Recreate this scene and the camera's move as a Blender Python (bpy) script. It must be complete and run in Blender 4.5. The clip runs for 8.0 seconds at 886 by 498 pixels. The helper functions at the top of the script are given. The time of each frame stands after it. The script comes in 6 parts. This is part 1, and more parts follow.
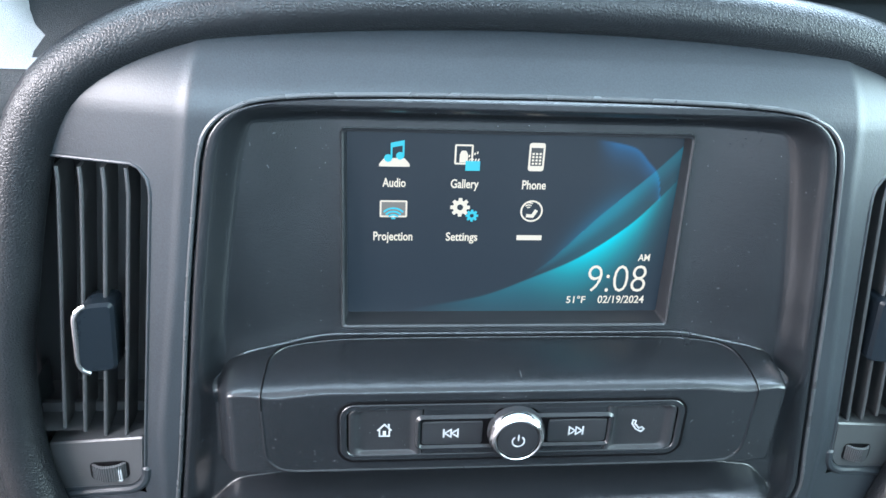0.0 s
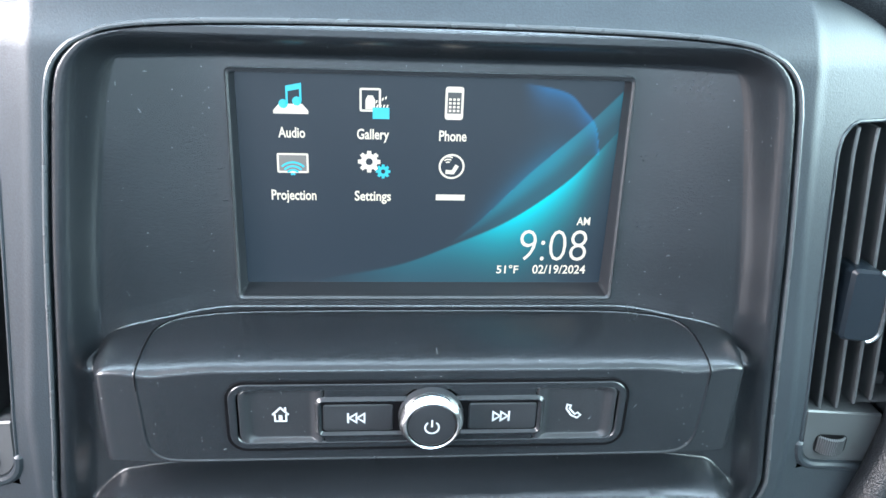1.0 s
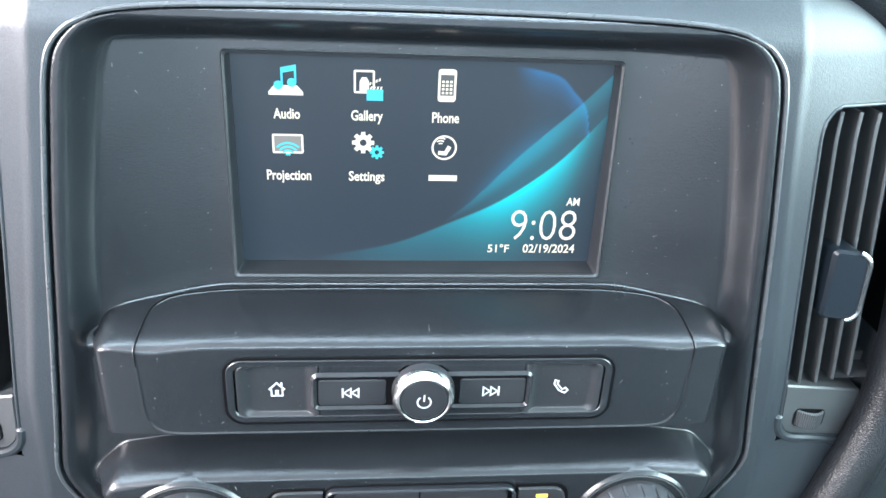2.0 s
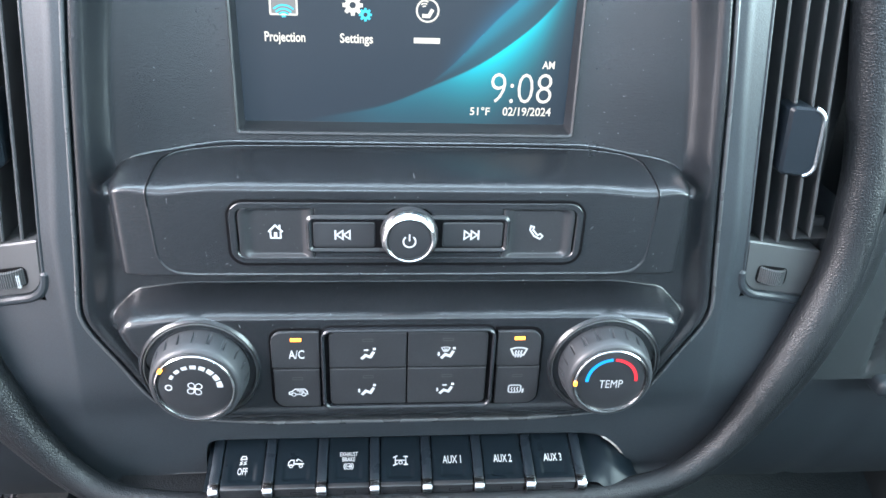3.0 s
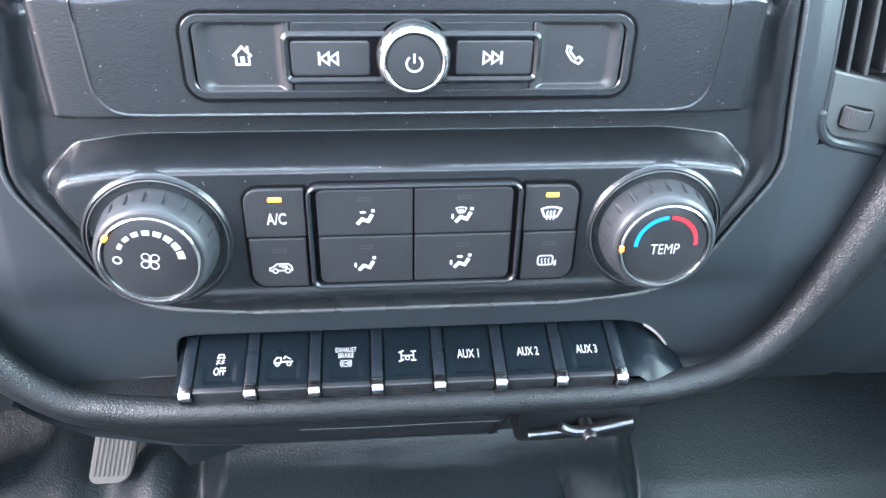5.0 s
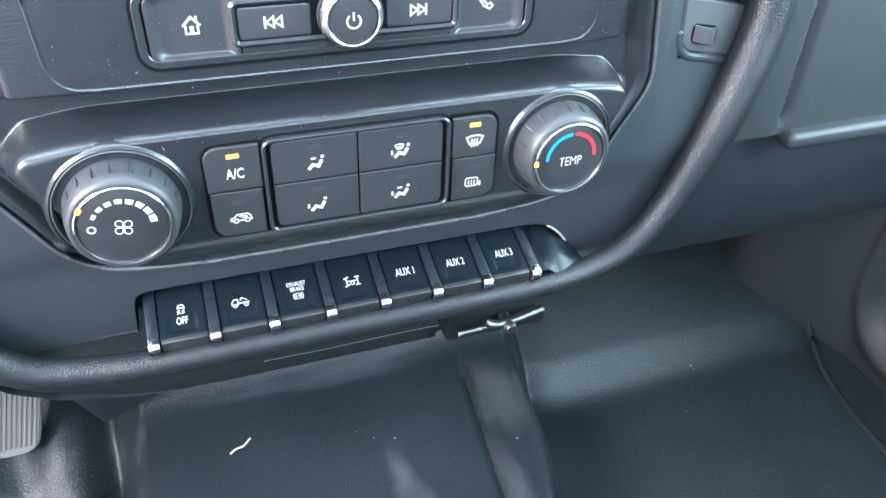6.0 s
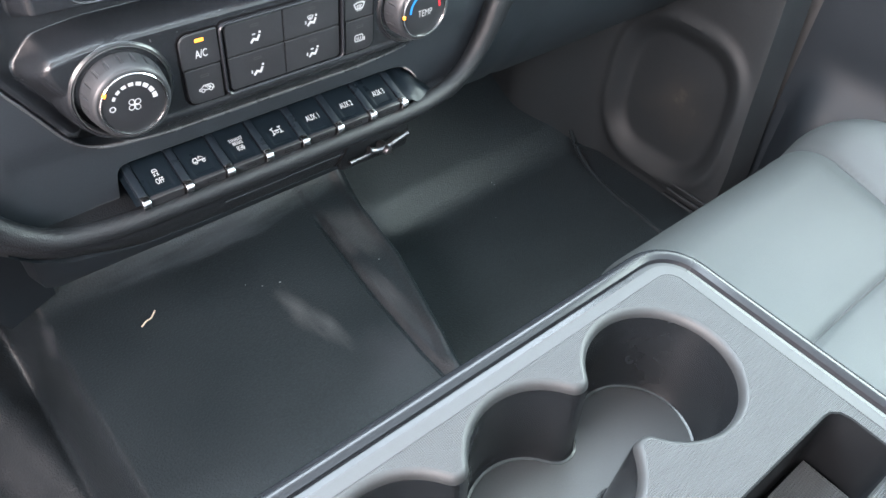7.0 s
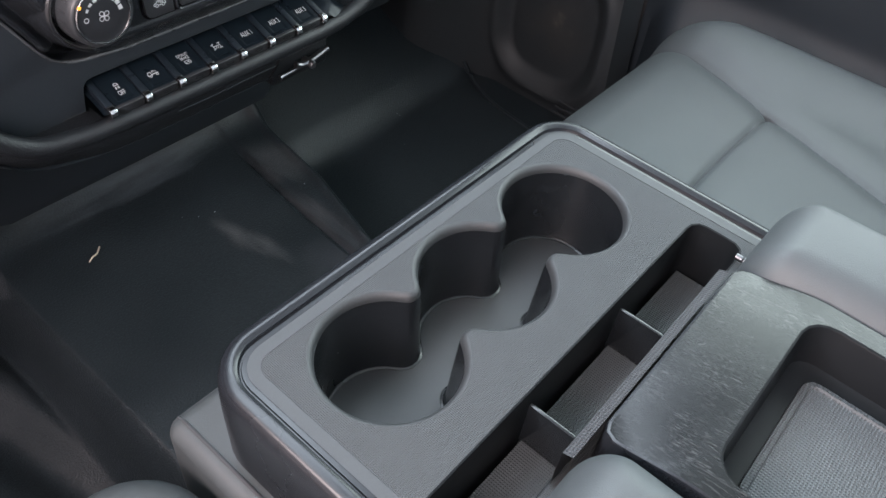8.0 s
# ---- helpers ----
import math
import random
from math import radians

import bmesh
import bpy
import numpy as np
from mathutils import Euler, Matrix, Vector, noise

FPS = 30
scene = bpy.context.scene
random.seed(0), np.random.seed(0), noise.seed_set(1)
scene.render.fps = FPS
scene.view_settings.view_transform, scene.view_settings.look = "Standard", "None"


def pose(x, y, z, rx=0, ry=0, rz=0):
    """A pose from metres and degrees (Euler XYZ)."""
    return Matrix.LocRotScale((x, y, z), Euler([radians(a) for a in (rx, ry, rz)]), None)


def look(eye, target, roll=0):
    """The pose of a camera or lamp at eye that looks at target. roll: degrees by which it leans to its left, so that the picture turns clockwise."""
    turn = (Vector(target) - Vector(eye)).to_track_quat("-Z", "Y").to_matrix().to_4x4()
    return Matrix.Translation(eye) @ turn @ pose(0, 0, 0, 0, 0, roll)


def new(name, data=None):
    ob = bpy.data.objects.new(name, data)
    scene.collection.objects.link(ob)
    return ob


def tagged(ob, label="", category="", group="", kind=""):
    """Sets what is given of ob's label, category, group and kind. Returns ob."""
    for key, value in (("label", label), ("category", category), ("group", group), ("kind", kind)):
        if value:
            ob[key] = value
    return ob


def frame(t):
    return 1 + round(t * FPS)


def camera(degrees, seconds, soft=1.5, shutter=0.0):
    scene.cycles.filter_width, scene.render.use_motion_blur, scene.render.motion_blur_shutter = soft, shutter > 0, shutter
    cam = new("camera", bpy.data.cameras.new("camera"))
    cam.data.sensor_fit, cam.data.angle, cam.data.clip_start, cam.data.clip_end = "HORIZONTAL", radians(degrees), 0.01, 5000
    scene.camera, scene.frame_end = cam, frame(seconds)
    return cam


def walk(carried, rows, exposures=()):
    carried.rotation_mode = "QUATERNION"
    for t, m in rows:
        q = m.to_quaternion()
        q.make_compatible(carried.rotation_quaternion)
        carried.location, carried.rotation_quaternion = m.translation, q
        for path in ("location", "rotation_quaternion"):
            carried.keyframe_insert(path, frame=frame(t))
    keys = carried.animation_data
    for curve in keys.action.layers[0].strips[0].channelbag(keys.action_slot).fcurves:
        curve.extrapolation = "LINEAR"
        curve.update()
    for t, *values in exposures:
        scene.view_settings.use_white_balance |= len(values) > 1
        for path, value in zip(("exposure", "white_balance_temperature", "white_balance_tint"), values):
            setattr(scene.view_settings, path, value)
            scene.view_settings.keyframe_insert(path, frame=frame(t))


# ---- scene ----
cam = camera(60.9, 8.0)
PATH = [
    (0, (-0.073, -0.29, 0.818), (0.135, 1.539, 0.037), 2.8),
    (0.5, (-0.037, -0.274, 0.802), (0.146, 1.557, 0.02), 2.6),
    (0.8, (-0.0261, -0.2653, 0.7906), (0.1478, 1.5676, 0.0157), 2.37),
    (1, (-0.023, -0.261, 0.785), (0.151, 1.576, 0.014), 2.4),
    (1.2, (-0.026, -0.257, 0.782), (0.17, 1.578, 0.01), 2.8),
    (2.3, (-0.021, -0.28, 0.794), (0.176, 1.516, -0.063), 3),
    (2.5, (-0.015, -0.306, 0.786), (0.159, 1.495, -0.067), 2.6),
    (2.7, (-0.0126, -0.32, 0.7764), (0.1605, 1.4879, -0.0935), 2.49),
    (3, (-0.014, -0.319, 0.752), (0.154, 1.461, -0.145), 2.4),
    (3.3, (-0.0153, -0.3102, 0.7295), (0.1468, 1.451, -0.2024), 2.26),
    (3.5, (-0.016, -0.303, 0.714), (0.137, 1.452, -0.233), 2),
    (4, (-0.016, -0.289, 0.69), (0.128, 1.452, -0.286), 1.6),
    (4.2, (-0.016, -0.283, 0.686), (0.128, 1.445, -0.311), 1.5),
    (5.3, (-0.016, -0.273, 0.678), (0.216, 1.416, -0.368), 1.5),
    (5.5, (-0.017, -0.273, 0.677), (0.293, 1.385, -0.397), 1.8),
    (5.8, (-0.0401, -0.2846, 0.688), (0.4029, 1.2835, -0.4445), 2),
    (6, (-0.068, -0.298, 0.707), (0.495, 1.202, -0.489), 2.4),
    (6.2, (-0.0945, -0.3139, 0.7197), (0.5706, 1.0885, -0.5215), 2.84),
    (6.5, (-0.136, -0.339, 0.744), (0.671, 0.927, -0.579), 3.9),
    (6.7, (-0.167, -0.3541, 0.7573), (0.7215, 0.804, -0.6015), 4.75),
    (7, (-0.212, -0.385, 0.772), (0.778, 0.643, -0.63), 6.1),
    (7.2, (-0.2451, -0.4077, 0.7756), (0.7946, 0.5514, -0.6371), 6.38),
    (7.4, (-0.273, -0.429, 0.777), (0.799, 0.506, -0.629), 6.4),
    (7.5, (-0.285, -0.428, 0.785), (0.802, 0.453, -0.644), 7.5),
    (7.8, (-0.308, -0.4433, 0.7915), (0.8107, 0.3791, -0.6523), 7.9),
    (8, (-0.313, -0.454, 0.792), (0.819, 0.345, -0.65), 7.9),
]
EXPOSURES = [(0.0, 0.12, 5800, 7), (0.5, 0.1, 5700, 6), (1.0, 0.42, 5850, 6), (2.4, 0.66, 6000, 8), (3.0, 0.58, 5950, 9), (3.5, 0.93, 5950, 10), (4.2, 1.08, 5900, 12), (5.5, 1.07, 5800, 12), (6.0, 1.10, 5750, 7), (6.5, 0.95, 6150, 10), (7.0, 0.43, 6550, 14), (7.5, 0.13, 6600, 17), (8.0, -0.78, 6600, 17)]
walk(cam, [(t, look(eye, target, roll)) for t, eye, target, roll in PATH], EXPOSURES)

# ---- world, light, exposure ----
world = bpy.data.worlds.new("world")
scene.world = world
world.use_nodes = True
wn = world.node_tree
sky = wn.nodes.new("ShaderNodeTexSky")
sky.sky_type = "NISHITA"
sky.sun_disc = False
sky.sun_elevation = radians(24)
sky.sun_rotation = radians(150)
wn.links.new(sky.outputs["Color"], wn.nodes["Background"].inputs["Color"])
wn.nodes["Background"].inputs["Strength"].default_value = 0.10

sun = new("sun", bpy.data.lights.new("sun", "SUN"))
sun.data.energy, sun.data.angle, sun.data.color = 1.2, radians(10), (1.0, 0.95, 0.88)
sun.matrix_world = look((1.2, -2.0, 1.2), (0, 0, 0))


def window_light(name, eye, target, w, h, power, colour):
    """Skylight standing in a window opening."""
    lamp = new(name, bpy.data.lights.new(name, "AREA"))
    lamp.data.shape, lamp.data.size, lamp.data.size_y = "RECTANGLE", w, h
    lamp.data.energy, lamp.data.color = power, colour
    lamp.matrix_world = look(eye, target)
    return lamp


window_light("light_right_window", (0.90, -0.30, 0.915), (0.0, -0.25, 0.70), 1.05, 0.58, 35.0, (0.80, 1.0, 0.98))
window_light("light_left_window", (-0.90, -0.30, 0.985), (0.0, -0.25, 0.70), 1.05, 0.44, 60.0, (1.0, 0.89, 0.87))
window_light("light_doorway", (-0.90, -0.45, 0.36), (0.0, -0.40, 0.45), 1.2, 0.48, 4.5, (1.0, 0.84, 0.80))
window_light("light_windshield", (0.0, 0.30, 1.06), (0.0, -0.10, 0.40), 1.45, 0.74, 75.0, (0.74, 0.90, 1.0))
window_light("light_rear_window", (0.0, -1.45, 1.02), (0.0, 0.0, 0.72), 1.4, 0.36, 90.0, (0.70, 0.89, 1.0))


# ---- materials ----
def node_mat(name):
    m = bpy.data.materials.new(name)
    m.use_nodes = True
    nt = m.node_tree
    return m, nt, nt.nodes["Principled BSDF"]


def surface(name, base, rough=0.5, metal=0.0, grain=900.0, bump=0.08, vary=0.12, patch=18.0, cells=0.0, cell_bump=0.0,
            spread=0.08, coat=0.0, weave=0.0, scratch=0.0, spec=0.5, dist=0.0004, cell_edge=0.16):
    """A moulded or covered surface: colour and gloss vary at two scales, with fine relief."""
    m, nt, bsdf = node_mat(name)
    n, ln = nt.nodes, nt.links
    tc = n.new("ShaderNodeTexCoord")
    big, fine = n.new("ShaderNodeTexNoise"), n.new("ShaderNodeTexNoise")
    big.inputs["Scale"].default_value, big.inputs["Detail"].default_value = patch, 5
    fine.inputs["Scale"].default_value, fine.inputs["Detail"].default_value = grain, 3
    for t in (big, fine):
        ln.new(tc.outputs["Object"], t.inputs["Vector"])
    mix = n.new("ShaderNodeMix")
    mix.data_type = "RGBA"
    lo = [max(0.0, c * (1 - vary)) for c in base]
    hi = [min(1.0, c * (1 + vary)) for c in base]
    mix.inputs["A"].default_value, mix.inputs["B"].default_value = (*lo, 1), (*hi, 1)
    addn = n.new("ShaderNodeMath")
    addn.operation = "MULTIPLY_ADD"
    # stretched fine noise: glints on the plastic grain become speckle in the colour
    pick = n.new("ShaderNodeMapRange")
    pick.inputs["From Min"].default_value, pick.inputs["From Max"].default_value = 0.34, 0.66
    ln.new(fine.outputs["Fac"], pick.inputs["Value"])
    ln.new(pick.outputs["Result"], addn.inputs[0])
    addn.inputs[1].default_value = 0.5
    half = n.new("ShaderNodeMath")
    half.operation = "MULTIPLY"
    half.inputs[1].default_value = 0.5
    ln.new(big.outputs["Fac"], half.inputs[0])
    ln.new(half.outputs[0], addn.inputs[2])
    ln.new(addn.outputs[0], mix.inputs["Factor"])
    ln.new(mix.outputs["Result"], bsdf.inputs["Base Color"])
    rr = n.new("ShaderNodeMapRange")
    rr.inputs["To Min"].default_value, rr.inputs["To Max"].default_value = max(0.02, rough - spread), min(1.0, rough + spread)
    rr.inputs["From Min"].default_value, rr.inputs["From Max"].default_value = 0.12, 0.88
    ln.new(big.outputs["Fac"], rr.inputs["Value"])
    ln.new(rr.outputs["Result"], bsdf.inputs["Roughness"])
    bsdf.inputs["Metallic"].default_value = metal
    bsdf.inputs["Specular IOR Level"].default_value = spec
    if coat:
        bsdf.inputs["Coat Weight"].default_value, bsdf.inputs["Coat Roughness"].default_value = coat, 0.12
    b = n.new("ShaderNodeBump")
    b.inputs["Strength"].default_value, b.inputs["Distance"].default_value = bump, dist
    ln.new(fine.outputs["Fac"], b.inputs["Height"])
    last = b
    if cells:
        v = n.new("ShaderNodeTexVoronoi")
        v.feature = "DISTANCE_TO_EDGE"
        v.inputs["Scale"].default_value = cells
        warp = n.new("ShaderNodeTexNoise")
        warp.inputs["Scale"].default_value = cells * 0.4
        ln.new(tc.outputs["Object"], warp.inputs["Vector"])
        vadd = n.new("ShaderNodeVectorMath")
        vadd.operation = "MULTIPLY_ADD"
        ln.new(warp.outputs["Color"], vadd.inputs[0])
        vadd.inputs[1].default_value = (1.2 / cells,) * 3
        ln.new(tc.outputs["Object"], vadd.inputs[2])
        ln.new(vadd.outputs[0], v.inputs["Vector"])
        vr = n.new("ShaderNodeMapRange")
        vr.inputs["From Max"].default_value = cell_edge
        ln.new(v.outputs["Distance"], vr.inputs["Value"])
        cb = n.new("ShaderNodeBump")
        cb.inputs["Strength"].default_value, cb.inputs["Distance"].default_value = cell_bump, 0.0006
        ln.new(vr.outputs["Result"], cb.inputs["Height"])
        ln.new(last.outputs["Normal"], cb.inputs["Normal"])
        last = cb
    if weave:
        wv = []
        for axis in ("X", "Y"):
            w = n.new("ShaderNodeTexWave")
            w.bands_direction = axis
            w.inputs["Scale"].default_value = weave
            ln.new(tc.outputs["Object"], w.inputs["Vector"])
            wv.append(w)
        mul = n.new("ShaderNodeMath")
        mul.operation = "MULTIPLY"
        ln.new(wv[0].outputs["Fac"], mul.inputs[0])
        ln.new(wv[1].outputs["Fac"], mul.inputs[1])
        wb = n.new("ShaderNodeBump")
        wb.inputs["Strength"].default_value, wb.inputs["Distance"].default_value = 0.75, 0.0008
        ln.new(mul.outputs[0], wb.inputs["Height"])
        ln.new(last.outputs["Normal"], wb.inputs["Normal"])
        last = wb
    if scratch:
        worn = None
        for turn, freq in ((1.15, scratch), (0.55, scratch * 0.8), (2.0, scratch * 1.2), (2.6, scratch * 0.9), (0.05, scratch * 1.1), (1.6, scratch * 2.2)):
            mp = n.new("ShaderNodeMapping")
            mp.inputs["Scale"].default_value = (freq, freq * 0.07, freq)
            mp.inputs["Rotation"].default_value = (0, 0, turn)
            ln.new(tc.outputs["Object"], mp.inputs["Vector"])
            sn = n.new("ShaderNodeTexNoise")
            sn.inputs["Scale"].default_value, sn.inputs["Detail"].default_value = 1.0, 6
            ln.new(mp.outputs["Vector"], sn.inputs["Vector"])
            sr = n.new("ShaderNodeMapRange")
            sr.inputs["From Min"].default_value, sr.inputs["From Max"].default_value = 0.615, 0.70
            ln.new(sn.outputs["Fac"], sr.inputs["Value"])
            if worn is None:
                worn = sr.outputs["Result"]
            else:
                mxm = n.new("ShaderNodeMath")
                mxm.operation = "MAXIMUM"
                ln.new(worn, mxm.inputs[0])
                ln.new(sr.outputs["Result"], mxm.inputs[1])
                worn = mxm.outputs[0]
        pn = n.new("ShaderNodeTexNoise")
        pn.inputs["Scale"].default_value = 22
        ln.new(tc.outputs["Object"], pn.inputs["Vector"])
        pr = n.new("ShaderNodeMapRange")
        pr.inputs["From Min"].default_value, pr.inputs["From Max"].default_value = 0.36, 0.66
        ln.new(pn.outputs["Fac"], pr.inputs["Value"])
        both = n.new("ShaderNodeMath")
        both.operation = "MULTIPLY"
        ln.new(worn, both.inputs[0])
        ln.new(pr.outputs["Result"], both.inputs[1])
        m2 = n.new("ShaderNodeMix")
        m2.data_type = "RGBA"
        ln.new(both.outputs[0], m2.inputs["Factor"])
        ln.new(mix.outputs["Result"], m2.inputs["A"])
        m2.inputs["B"].default_value = (*[min(1, c * 2.0 + 0.034) for c in base], 1)
        ln.new(m2.outputs["Result"], bsdf.inputs["Base Color"])
    ln.new(last.outputs["Normal"], bsdf.inputs["Normal"])
    return m


def glow(name, colour, strength, base=(0.02, 0.02, 0.02)):
    m, nt, bsdf = node_mat(name)
    bsdf.inputs["Base Color"].default_value = (*base, 1)
    bsdf.inputs["Emission Color"].default_value = (*colour, 1)
    bsdf.inputs["Emission Strength"].default_value = strength
    bsdf.inputs["Roughness"].default_value = 0.3
    return m


M_FASCIA = surface("satin_charcoal_plastic", (0.0094, 0.0108, 0.0127), 0.245, vary=0.45, grain=1050, bump=0.5, patch=25, spread=0.05, dist=0.00025)
M_PANEL = surface("matte_charcoal_plastic", (0.0150, 0.0188, 0.0226), 0.38, vary=0.4, spec=0.42, grain=1300, bump=0.32, patch=14, spread=0.06, dist=0.0003)
M_PAD = surface("grained_black_vinyl", (0.0068, 0.0080, 0.0094), 0.36, grain=1500, bump=0.1, cells=680, cell_bump=0.27, patch=20, spec=0.30, cell_edge=0.30)
M_DASHSKIN = surface("grained_dash_skin", (0.0100, 0.0128, 0.0145), 0.55, grain=1500, bump=0.1, cells=1300, cell_bump=0.28, patch=10, spec=0.22)
# paler copy of the dash skin: daylight on the hood is in the colour
M_HOOD = surface("grained_hood_skin_lit", (0.19, 0.195, 0.20), 0.50, grain=1500, bump=0.1, cells=1300, cell_bump=0.3, patch=10)
# dash skin made far paler here, sun through the windscreen put into the colour
M_DASHTOP = surface("painted_sun_dash_top_skin", (0.34, 0.345, 0.345), 0.55, grain=1500, bump=0.1, cells=1300, cell_bump=0.3, patch=10)
M_LOWER = surface("black_lower_plastic", (0.0085, 0.0120, 0.0155), 0.52, grain=1300, bump=0.15, patch=12, spec=0.36)
M_BUTTON = surface("black_button_plastic", (0.014, 0.015, 0.017), 0.36, vary=0.35, grain=2200, bump=0.4, patch=40, spread=0.06, dist=0.0002)
M_SCREENFRAME = surface("screen_frame_black", (0.014, 0.015, 0.017), 0.36, grain=2000, bump=0.05, patch=30, dist=0.0002)
M_GAP = surface("shadow_gap_black", (0.002, 0.002, 0.0025), 0.7, patch=30, spec=0.06)
M_VENT = surface("vent_black_plastic", (0.032, 0.034, 0.036), 0.40, grain=2000, patch=40)
M_VENTPLATE = surface("vent_grey_plastic", (0.029, 0.031, 0.033), 0.42, grain=2000, bump=0.1, patch=30, dist=0.0002)
M_CHROME = surface("polished_chrome", (0.50, 0.50, 0.51), 0.20, metal=1.0, grain=300, bump=0.0, vary=0.05, spread=0.04)
M_SATIN = surface("satin_chrome", (0.16, 0.16, 0.17), 0.38, metal=1.0, grain=300, bump=0.0, vary=0.06)
M_GRIP = surface("grey_knob_grip", (0.022, 0.0235, 0.026), 0.42, grain=1500, patch=50, spec=0.4)
M_CAP = surface("black_knob_cap", (0.012, 0.013, 0.015), 0.35, grain=2500, patch=60, dist=0.0002)
M_GLOSS = surface("gloss_black_switch", (0.004, 0.0065, 0.0090), 0.30, grain=1800, bump=0.02, patch=40, spread=0.06, dist=0.0002, spec=0.15)
M_TRACK = surface("switch_divider_black", (0.007, 0.010, 0.0135), 0.30, grain=1500, patch=60, spec=0.2)
M_WHITE = surface("white_print", (0.30, 0.31, 0.32), 0.5, vary=0.04)
M_GREYPRINT = surface("dim_indicator_window", (0.05, 0.05, 0.05), 0.4)
M_BLUE = surface("blue_print", (0.012, 0.18, 0.48), 0.4, vary=0.05)
M_RED = surface("red_print", (0.46, 0.014, 0.022), 0.4, vary=0.05)
M_AMBER = glow("amber_indicator", (1.0, 0.36, 0.02), 4.0)
M_ICONW = glow("screen_white", (1.0, 0.91, 0.75), 0.85)
M_ICONG = glow("screen_grey", (0.30, 0.28, 0.25), 0.6)
M_ICONB = glow("screen_cyan", (0.02, 0.62, 0.80), 0.9)
M_ICOND = glow("screen_dark", (0.05, 0.05, 0.05), 0.4)
M_DECK = surface("woven_grey_console_plastic", (0.0420, 0.0465, 0.0492), 0.62, grain=1600, bump=0.1, patch=15, weave=250, spec=0.3)
M_DECKEDGE = surface("plain_grey_console_plastic", (0.0440, 0.0480, 0.0508), 0.58, grain=1600, bump=0.1, patch=15, spec=0.3)
# lighter copy of the well plastic: dust and light on the floor in one tone
M_WELLFLOOR = surface("dusty_lit_well_plastic", (0.0215, 0.0240, 0.0255), 0.55, grain=1200, bump=0.2, patch=30, vary=0.25)
# same plastic darkened: the shade inside the wells is in the colour
M_WELL = surface("smooth_shaded_console_plastic", (0.0080, 0.0095, 0.0110), 0.25, grain=1600, bump=0.08, patch=20)
M_RIM = surface("gloss_charcoal_trim", (0.011, 0.0125, 0.015), 0.25, grain=900, bump=0.06, patch=12, spread=0.08, spec=0.36)
M_LID = surface("scratched_grey_lid", (0.0060, 0.0068, 0.0074), 0.22, vary=0.5, grain=1100, bump=0.12, patch=30, scratch=700, spread=0.08, spec=0.30)
M_BLACKTRAY = surface("black_tray_plastic", (0.007, 0.008, 0.009), 0.45, grain=1600, bump=0.06, patch=20, spec=0.12)
M_TRAY = surface("textured_tray_mat", (0.058, 0.064, 0.067), 0.55, grain=1200, patch=20, weave=160, spec=0.3)
M_STRIP = surface("dark_woven_strip", (0.028, 0.029, 0.032), 0.55, grain=1200, patch=20, weave=160, spec=0.3)
M_SEAT = surface("grey_seat_vinyl", (0.0415, 0.0475, 0.0500), 0.58, grain=1200, bump=0.15, patch=9, vary=0.06, cells=650, cell_bump=0.12)
M_SEATSIDE = surface("dark_grey_seat_side", (0.088, 0.097, 0.104), 0.55, grain=1200, bump=0.15, patch=9, vary=0.06)
M_SEAM = surface("dark_seam", (0.035, 0.037, 0.040), 0.8)
M_FLOOR = surface("black_vinyl_floor", (0.0126, 0.0170, 0.0200), 0.38, grain=430, bump=0.9, patch=9, vary=0.5, spread=0.12, dist=0.0009, spec=0.35)
M_WALL = surface("dark_cab_trim", (0.06, 0.06, 0.062), 0.7, patch=4)
M_REAR = surface("pale_light_block_grey", (0.30, 0.31, 0.32), 0.7, patch=4)
M_DOORTRIM = surface("grey_door_trim", (0.055, 0.056, 0.057), 0.6, patch=4)
M_ROOF = surface("grey_headliner", (0.46, 0.47, 0.48), 0.9, patch=6)
M_KICK = surface("dusty_kick_plastic", (0.0112, 0.0145, 0.0168), 0.6, grain=700, bump=0.3, patch=12, vary=0.3)


